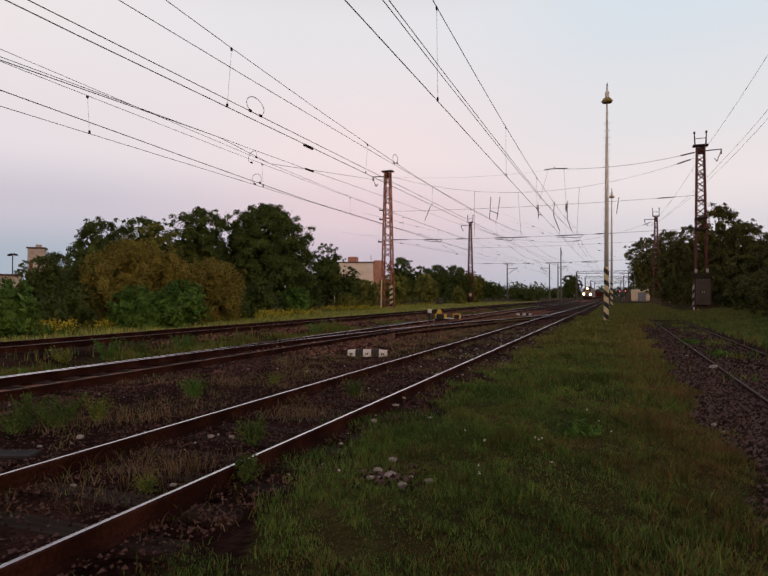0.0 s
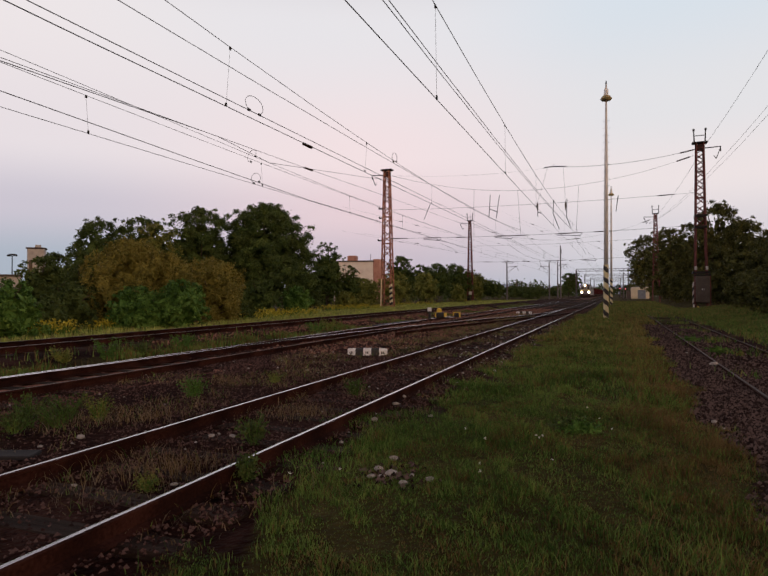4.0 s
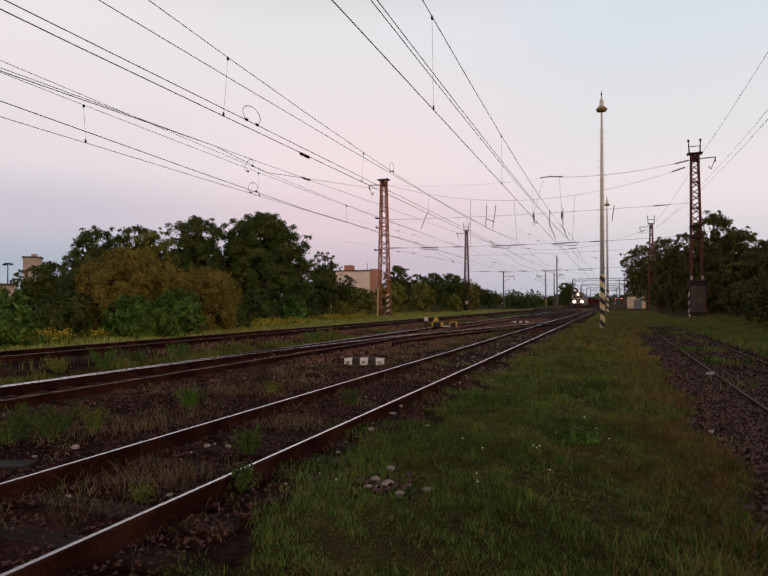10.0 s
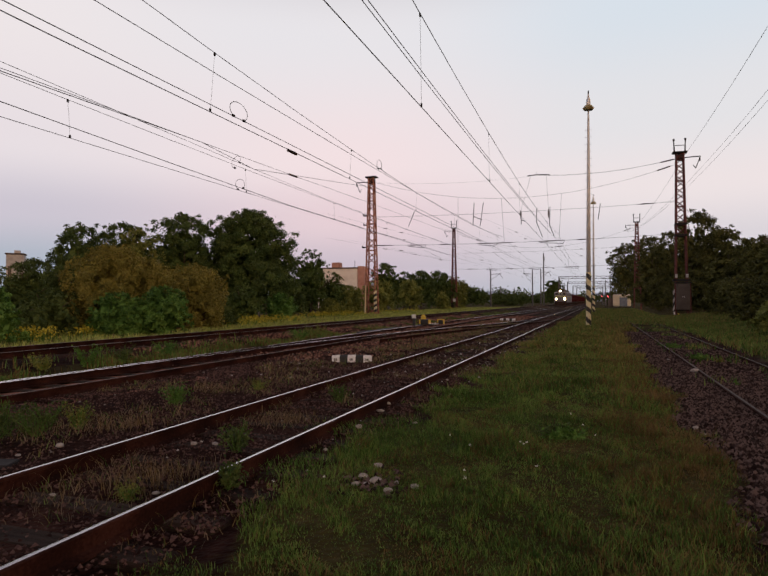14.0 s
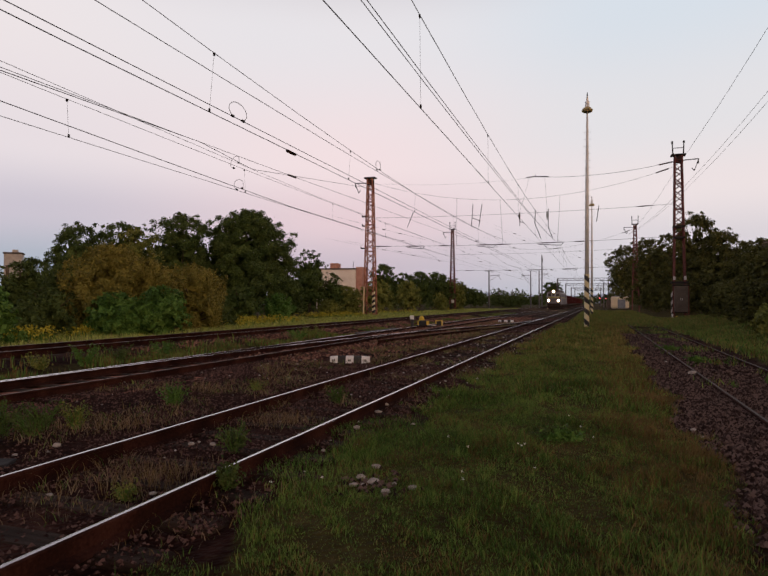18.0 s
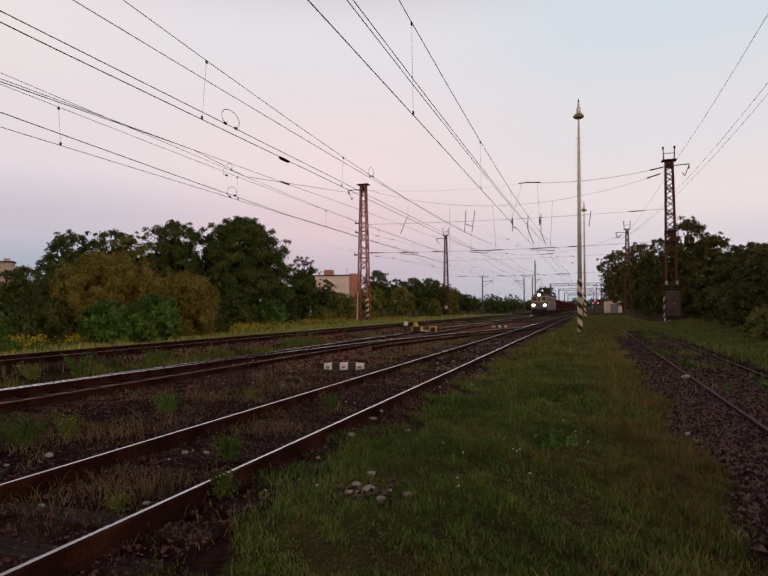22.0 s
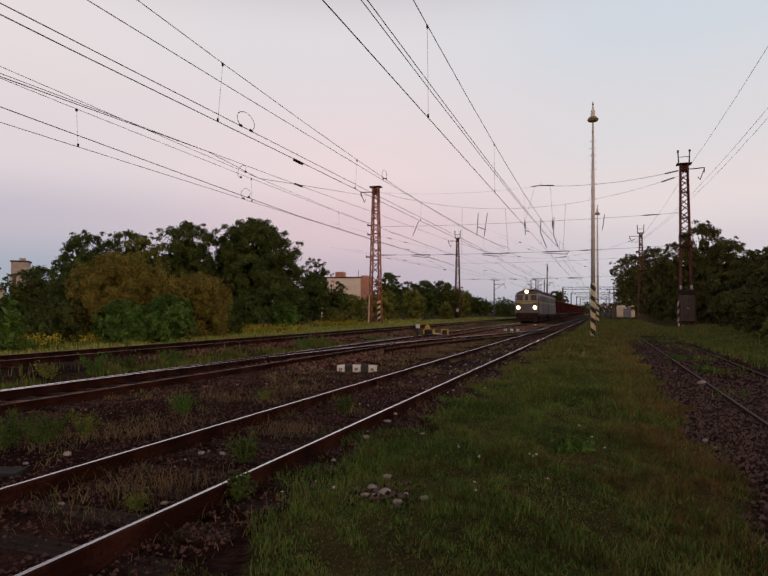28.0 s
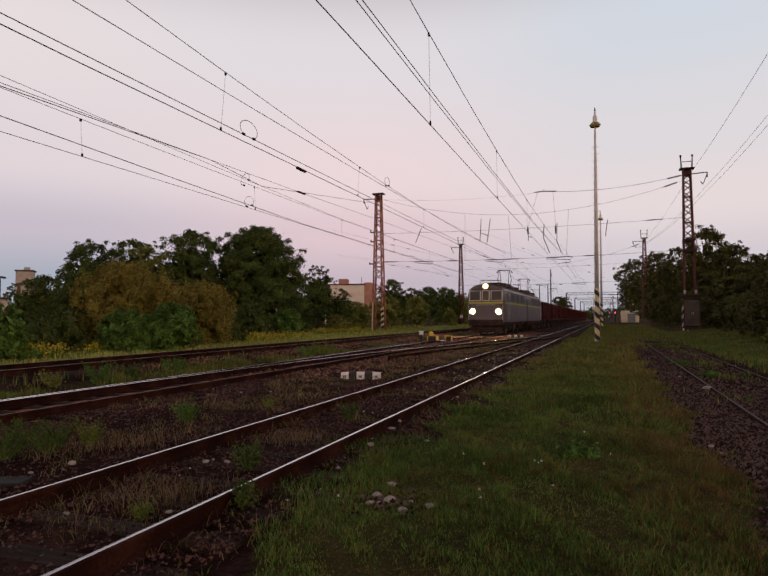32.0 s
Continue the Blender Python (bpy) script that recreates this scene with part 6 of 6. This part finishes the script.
def loco_section(L, lead, panto_y, label):
    """One half of the twin locomotive; the leading one carries the cab front and lit lamps."""
    t = thing("electric_locomotive", label, "locomotive", group="halves of the locomotive")
    car_body(t, L, lead)
    for u in (-1, 1):
        part("stripe", Shape().box((u * 1.503, L / 2, 2.53), (0.012, L - 0.7, 0.13)), M_STRIPE, t, "yellow-green stripe along the side")
        part("side_panel", Shape().box((u * 1.502, L / 2, 1.72), (0.01, L - 0.7, 0.9)), M_BLUE2, t, "paler lower side")
        for y0 in ((4.6, 7.5, 10.6) if lead else (5.0, 7.9, 10.9)):
            w = part("side_window", Shape().box((u * 1.508, y0, 3.02), (0.024, 1.95, 0.76), bev=0.008), M_BLUE, t)
            part("pane", Shape().box((u * 1.518, y0, 3.02), (0.014, 1.8, 0.64)), M_GLASSW, w)
            part("mullion", Shape().box((u * 1.524, y0, 3.02), (0.014, 0.07, 0.64)), M_BLUE2, w)
        yd = 1.75 if lead else L - 1.75
        part("cab_door", Shape().box((u * 1.507, yd, 2.2), (0.02, 0.75, 2.1), bev=0.008), M_BLUE, t)
        w = part("cab_window", Shape().box((u * 1.508, yd - (0.85 if lead else -0.85), 3.05), (0.024, 0.62, 0.62), bev=0.008), M_ALU, t)
        part("pane", Shape().box((u * 1.518, yd - (0.85 if lead else -0.85), 3.05), (0.014, 0.52, 0.52)), M_GLASSW, w)
        for d in (-0.5, 0.5):
            part("handrail", Shape().tube([(u * 1.56, yd + d, 1.2), (u * 1.56, yd + d, 2.6)], 0.02, 5), M_ALU, t)
        part("gutter", Shape().box((u * 1.5, L / 2, 3.5), (0.06, L - 1.0, 0.06)), M_ALU, t, "pale roof gutter")
        for y0 in np.arange(3.0, L - 2.2, 1.45):
            part("seam", Shape().box((u * 1.509, float(y0), 1.72), (0.008, 0.04, 0.9)), M_BLUE, t)
    if lead:
        part("front_stripe", Shape().box((0, 0.012, 2.53), (2.72, 0.02, 0.13)), M_STRIPE, t, "yellow-green stripe across the front")
        part("front_panel", Shape().box((0, -0.004, 1.75), (2.66, 0.012, 1.0)), M_BLUE2, t)
        for u, wd in ((-0.86, 0.92), (0.0, 0.6), (0.86, 0.92)):
            w = part("windscreen", Shape().box((u, 0.075, 3.1), (wd, 0.05, 0.84), bev=0.02, m=Matrix.Rotation(-0.09, 3, "X")), M_ALU, t)
            part("pane", Shape().box((u, 0.045, 3.1), (wd - 0.12, 0.03, 0.72), m=Matrix.Rotation(-0.09, 3, "X")), M_GLASSF, w, "glass reflecting the pale sky")
            if wd > 0.7:
                part("wiper", Shape().tube([(u - 0.1, 0.0, 2.8), (u + 0.15, 0.03, 3.2)], 0.012, 4), M_DARKSTEEL, w)
                part("sun_hood", Shape().box((u, 0.08, 3.58), (1.0, 0.16, 0.05), bev=0.01), M_BLUE, t)
        for u in (-1.02, 1.02):
            w = part("headlamp", disc(Shape(), (u, 0.06, 1.86), 0.27, -0.16), M_BLUE2, t)
            part("reflector_rim", disc(Shape(), (u, -0.10, 1.86), 0.25, -0.015, n=24), M_BOWLRIM, w, "orange reflector rim glowing to imitate lamp bloom")
            part("reflector", disc(Shape(), (u, -0.115, 1.86), 0.19, -0.01, n=24), M_BOWL, w, "warm reflector bowl glowing to imitate lamp bloom")
            part("lens", disc(Shape(), (u, -0.125, 1.86), 0.115, -0.02, n=20), M_HEAD, w, "glowing headlamp lens")
            part("lamp_rim", Shape().tube([(u + 0.26 * math.cos(a), -0.11, 1.86 + 0.26 * math.sin(a)) for a in np.linspace(0, 2 * math.pi, 21)], 0.02, 5), M_ALU, w)
            part("marker_lamp", disc(Shape(), (u * 1.22, 0.08, 2.3), 0.07, -0.1), M_DARKSTEEL, t)
            part("corner_handrail", Shape().tube([(u * 1.32, -0.06, 1.2), (u * 1.32, -0.06, 2.35)], 0.02, 5), M_ALU, t)
        part("front_rail", Shape().tube([(-0.75, -0.08, 2.36), (0.75, -0.08, 2.36)], 0.02, 5), M_ALU, t)
        w = part("headlamp", disc(Shape(), (0, 0.2, 3.85), 0.25, -0.2), M_BLUE, t)
        part("reflector_rim", disc(Shape(), (0, 0.0, 3.85), 0.235, -0.015, n=24), M_BOWLRIM, w, "orange reflector rim glowing to imitate lamp bloom")
        part("reflector", disc(Shape(), (0, -0.015, 3.85), 0.17, -0.01, n=24), M_BOWL, w, "warm reflector bowl glowing to imitate lamp bloom")
        part("lens", disc(Shape(), (0, -0.025, 3.85), 0.10, -0.02, n=20), M_HEADTOP, w, "glowing top headlamp lens")
        part("roof_rail", Shape().tube([(-0.5, 0.5, 4.05), (-0.5, 0.5, 4.32), (1.15, 0.5, 4.32), (1.15, 0.5, 4.0)], 0.03, 5), M_FRAME, t)
        part("buffer_beam", Shape().box((0, 0.06, 0.95), (2.7, 0.3, 0.5), bev=0.03), M_FRAME, t)
        part("snow_plough", Shape().box((0, 0.25, 0.42), (2.4, 0.25, 0.45), taper=1.1), M_FRAME, t)
        part("coupling_hook", Shape().box((0, -0.22, 0.98), (0.14, 0.4, 0.2), bev=0.03), M_DARKSTEEL, t)
        for u in (-0.45, 0.45):
            part("brake_hose", Shape().tube([(u, -0.12, 0.95), (u, -0.22, 0.8), (u * 0.9, -0.2, 0.45)], 0.03, 6), M_BLACK, t)
    else:
        part("bellows", Shape().box((0, -0.22, 2.3), (1.3, 0.5, 2.4), bev=0.06), M_BLACK, t, "black rubber gangway between the halves")
    for u in (-0.875, 0.875):
        yb = 0.0 if lead else L
        k = -1 if lead else 1
        part("buffer", disc(disc(Shape(), (u, yb, 1.0), 0.11, 0.42 * k, n=12), (u, yb + 0.42 * k, 1.0), 0.23, 0.06 * k), M_DARKSTEEL, t)
    part("underframe", Shape().box((0, L / 2, 0.95), (2.7, L - 0.5, 0.34)), M_FRAME, t)
    part("battery_box", Shape().box((0, L / 2, 0.62), (2.5, 2.0, 0.62), bev=0.04), M_FRAME, t)
    for yb in (3.4, L - 3.4):
        for u in (-1, 1):
            s = Shape().box((u * 1.08, yb, 0.68), (0.16, 3.9, 0.34), bev=0.04)
            for d in (-1.4, 1.4):
                s.box((u * 1.14, yb + d, 0.62), (0.26, 0.42, 0.44), bev=0.05)
                s.tube([(u * 1.16, yb + d - 0.5, 0.5), (u * 1.16, yb + d - 0.5, 0.9)], 0.11, 8)
            part("bogie_frame", s, M_FRAME, t)
            part("sand_box", Shape().box((u * 1.2, yb - 2.1, 0.7), (0.3, 0.35, 0.45), bev=0.04), M_FRAME, t)
        for d in (-1.4, 1.4):
            WHEELS.append((wheelset(t, yb + d, 0.62), 0.62))
    # roof gear
    part("roof_walk", Shape().box((0, L / 2, 4.12), (0.9, L - 4, 0.06)), M_LOCOROOF, t)
    for y0, hh in ((2.4, 0.2), (4.8, 0.28), (7.2, 0.3), (12.0, 0.25)):
        part("roof_box", Shape().box((0.1, y0 + 0.5, 4.05 + hh / 2), (1.5, 1.3, hh), bev=0.05), M_LOCOROOF, t)
    for y0 in np.arange(2.0, L - 1.0, 1.1):
        part("roof_insulator", Shape().tube([(0.75, float(y0), 4.0), (0.75, float(y0), 4.22)], [0.07, 0.05], 8), M_PORCELAIN, t)
    part("roof_busbar", Shape().tube([(0.75, 2.0, 4.23), (0.75, L - 1.2, 4.23)], 0.025, 5), M_DARKSTEEL, t)
    y0, up = panto_y, 1.45
    p = part("pantograph", Shape().box((0, y0, 4.3), (1.3, 1.6, 0.06)), M_DARKSTEEL, t)
    for u in (-1, 1):
        part("insulator", Shape().tube([(u * 0.55, y0, 4.05), (u * 0.55, y0, 4.3)], 0.08, 8), M_PORCELAIN, p)
        zm, zt = 4.33 + up * 0.45, 4.33 + up
        part("lower_arm", Shape().tube([(u * 0.45, y0 - 0.4, 4.33), (u * 0.5, y0 - 1.0, zm)], 0.032, 6).tube([(u * 0.45, y0 + 0.4, 4.33), (u * 0.5, y0 + 1.0, zm)], 0.032, 6), M_DARKSTEEL, p)
        part("upper_arm", Shape().tube([(u * 0.5, y0 - 1.0, zm), (u * 0.45, y0, zt)], 0.024, 6).tube([(u * 0.5, y0 + 1.0, zm), (u * 0.45, y0, zt)], 0.024, 6), M_DARKSTEEL, p)
    for d in (-0.15, 0.15):
        part("collector_strip", Shape().tube([(-0.72, y0 + d, 4.33 + up - 0.22), (-0.52, y0 + d, 4.36 + up), (0.52, y0 + d, 4.36 + up), (0.72, y0 + d, 4.33 + up - 0.22)], 0.032, 6), M_DARKSTEEL, p)
    return t


def wagon(label):
    L = 13.4
    t = thing("freight_wagon", label, "freight wagon", group="wagons of the train")
    W, z0, z1 = 1.42, 1.2, 3.25
    for u in (-1, 1):
        part("side_wall", Shape().box((u * W, L / 2, (z0 + z1) / 2), (0.06, L - 0.9, z1 - z0)), M_WAGON, t)
        for i in range(9):
            part("rib", Shape().box((u * (W + 0.06), 0.75 + i * (L - 1.5) / 8, (z0 + z1) / 2 - 0.05), (0.08, 0.14, z1 - z0)), M_WAGON, t)
        part("top_rail", Shape().box((u * (W + 0.02), L / 2, z1 + 0.03), (0.16, L - 0.9, 0.1)), M_WAGON, t)
        part("sole_bar", Shape().box((u * 1.25, L / 2, 1.08), (0.14, L - 0.4, 0.26)), M_FRAME, t)
    for y in (0.45, L - 0.45):
        part("end_wall", Shape().box((0, y, (z0 + z1) / 2), (2 * W, 0.06, z1 - z0)), M_WAGON, t)
    part("floor", Shape().box((0, L / 2, z0), (2.7, L - 0.9, 0.1)), M_FRAME, t)
    part("load", Shape().box((0, L / 2, z0 + 0.85), (2.7, L - 1.1, 1.5), taper=0.93), M_ROOF, t)
    for y, d in ((0, -1), (L, 1)):
        for u in (-0.875, 0.875):
            part("buffer", disc(Shape(), (u, y + 0.2 * -d, 1.0), 0.2, 0.42 * d, n=10), M_DARKSTEEL, t)
    for yb in (2.4, L - 2.4):
        for u in (-1, 1):
            part("bogie_frame", Shape().box((u * 1.0, yb, 0.55), (0.14, 2.4, 0.3), bev=0.04).box((u * 1.05, yb, 0.5), (0.2, 0.6, 0.45), bev=0.04), M_FRAME, t)
        for d in (-0.9, 0.9):
            WHEELS.append((wheelset(t, yb + d, 0.46), 0.46))
    return t, L


SECTION = 14.3
TRAIN = [(loco_section(SECTION, True, 9.8, "blue-grey electric locomotive with yellow stripe and lit headlamps"), 0.0),
         (loco_section(SECTION, False, 9.4, "rear half of the blue-grey striped electric locomotive"), SECTION + 0.45)]
pos = 2 * SECTION + 0.45 + 1.0
for i in range(13):
    w, wl_ = wagon("open red-oxide freight wagon with ribbed sides")
    TRAIN.append((w, pos))
    pos += wl_ + 1.2

# distance of the locomotive's front along the track, second by second
FRONT = [(0, 211.0), (3, 202.5), (5.5, 194.3), (8, 185.4), (11, 173.5), (14, 159.5), (17, 145.3), (20, 129.8), (23, 112.4), (25, 99.4), (27.5, 82.3), (30, 63.9), (32, 48.4)]


def front_at(t):
    """A smooth curve through FRONT."""
    ts, ys = [a for a, _ in FRONT], [b for _, b in FRONT]
    n = len(ts)
    sl = []
    for i in range(n):
        a, b2 = max(0, i - 1), min(n - 1, i + 1)
        sl.append((ys[b2] - ys[a]) / (ts[b2] - ts[a]))
    i = max(0, min(n - 2, int(np.searchsorted(ts, t, side="right")) - 1))
    h = ts[i + 1] - ts[i]
    u = (t - ts[i]) / h
    return ((1 + 2 * u) * (1 - u) ** 2 * ys[i] + u * (1 - u) ** 2 * h * sl[i] + u * u * (3 - 2 * u) * ys[i + 1] + u * u * (u - 1) * h * sl[i + 1])


def motions():
    times = [i * 0.5 for i in range(65)]
    for ob, off in TRAIN:
        walk(ob, [(t, pose(T2, front_at(t) + off, RAIL_Z)) for t in times])
    y_start = front_at(0.0)
    for w, r in WHEELS:
        rows, last = [], None
        home = w.matrix_basis.translation.copy()
        t = 0.0
        while t <= 32.0001:
            a = (y_start - front_at(t)) / r
            if last is None or a - last > 0.95 or t > 31.99:
                rows.append((t, Matrix.Translation(home) @ Matrix.Rotation(a, 4, "X")))
                last = a
            t = round(t + 1 / 30, 5)
        walk(w, rows)


motions()
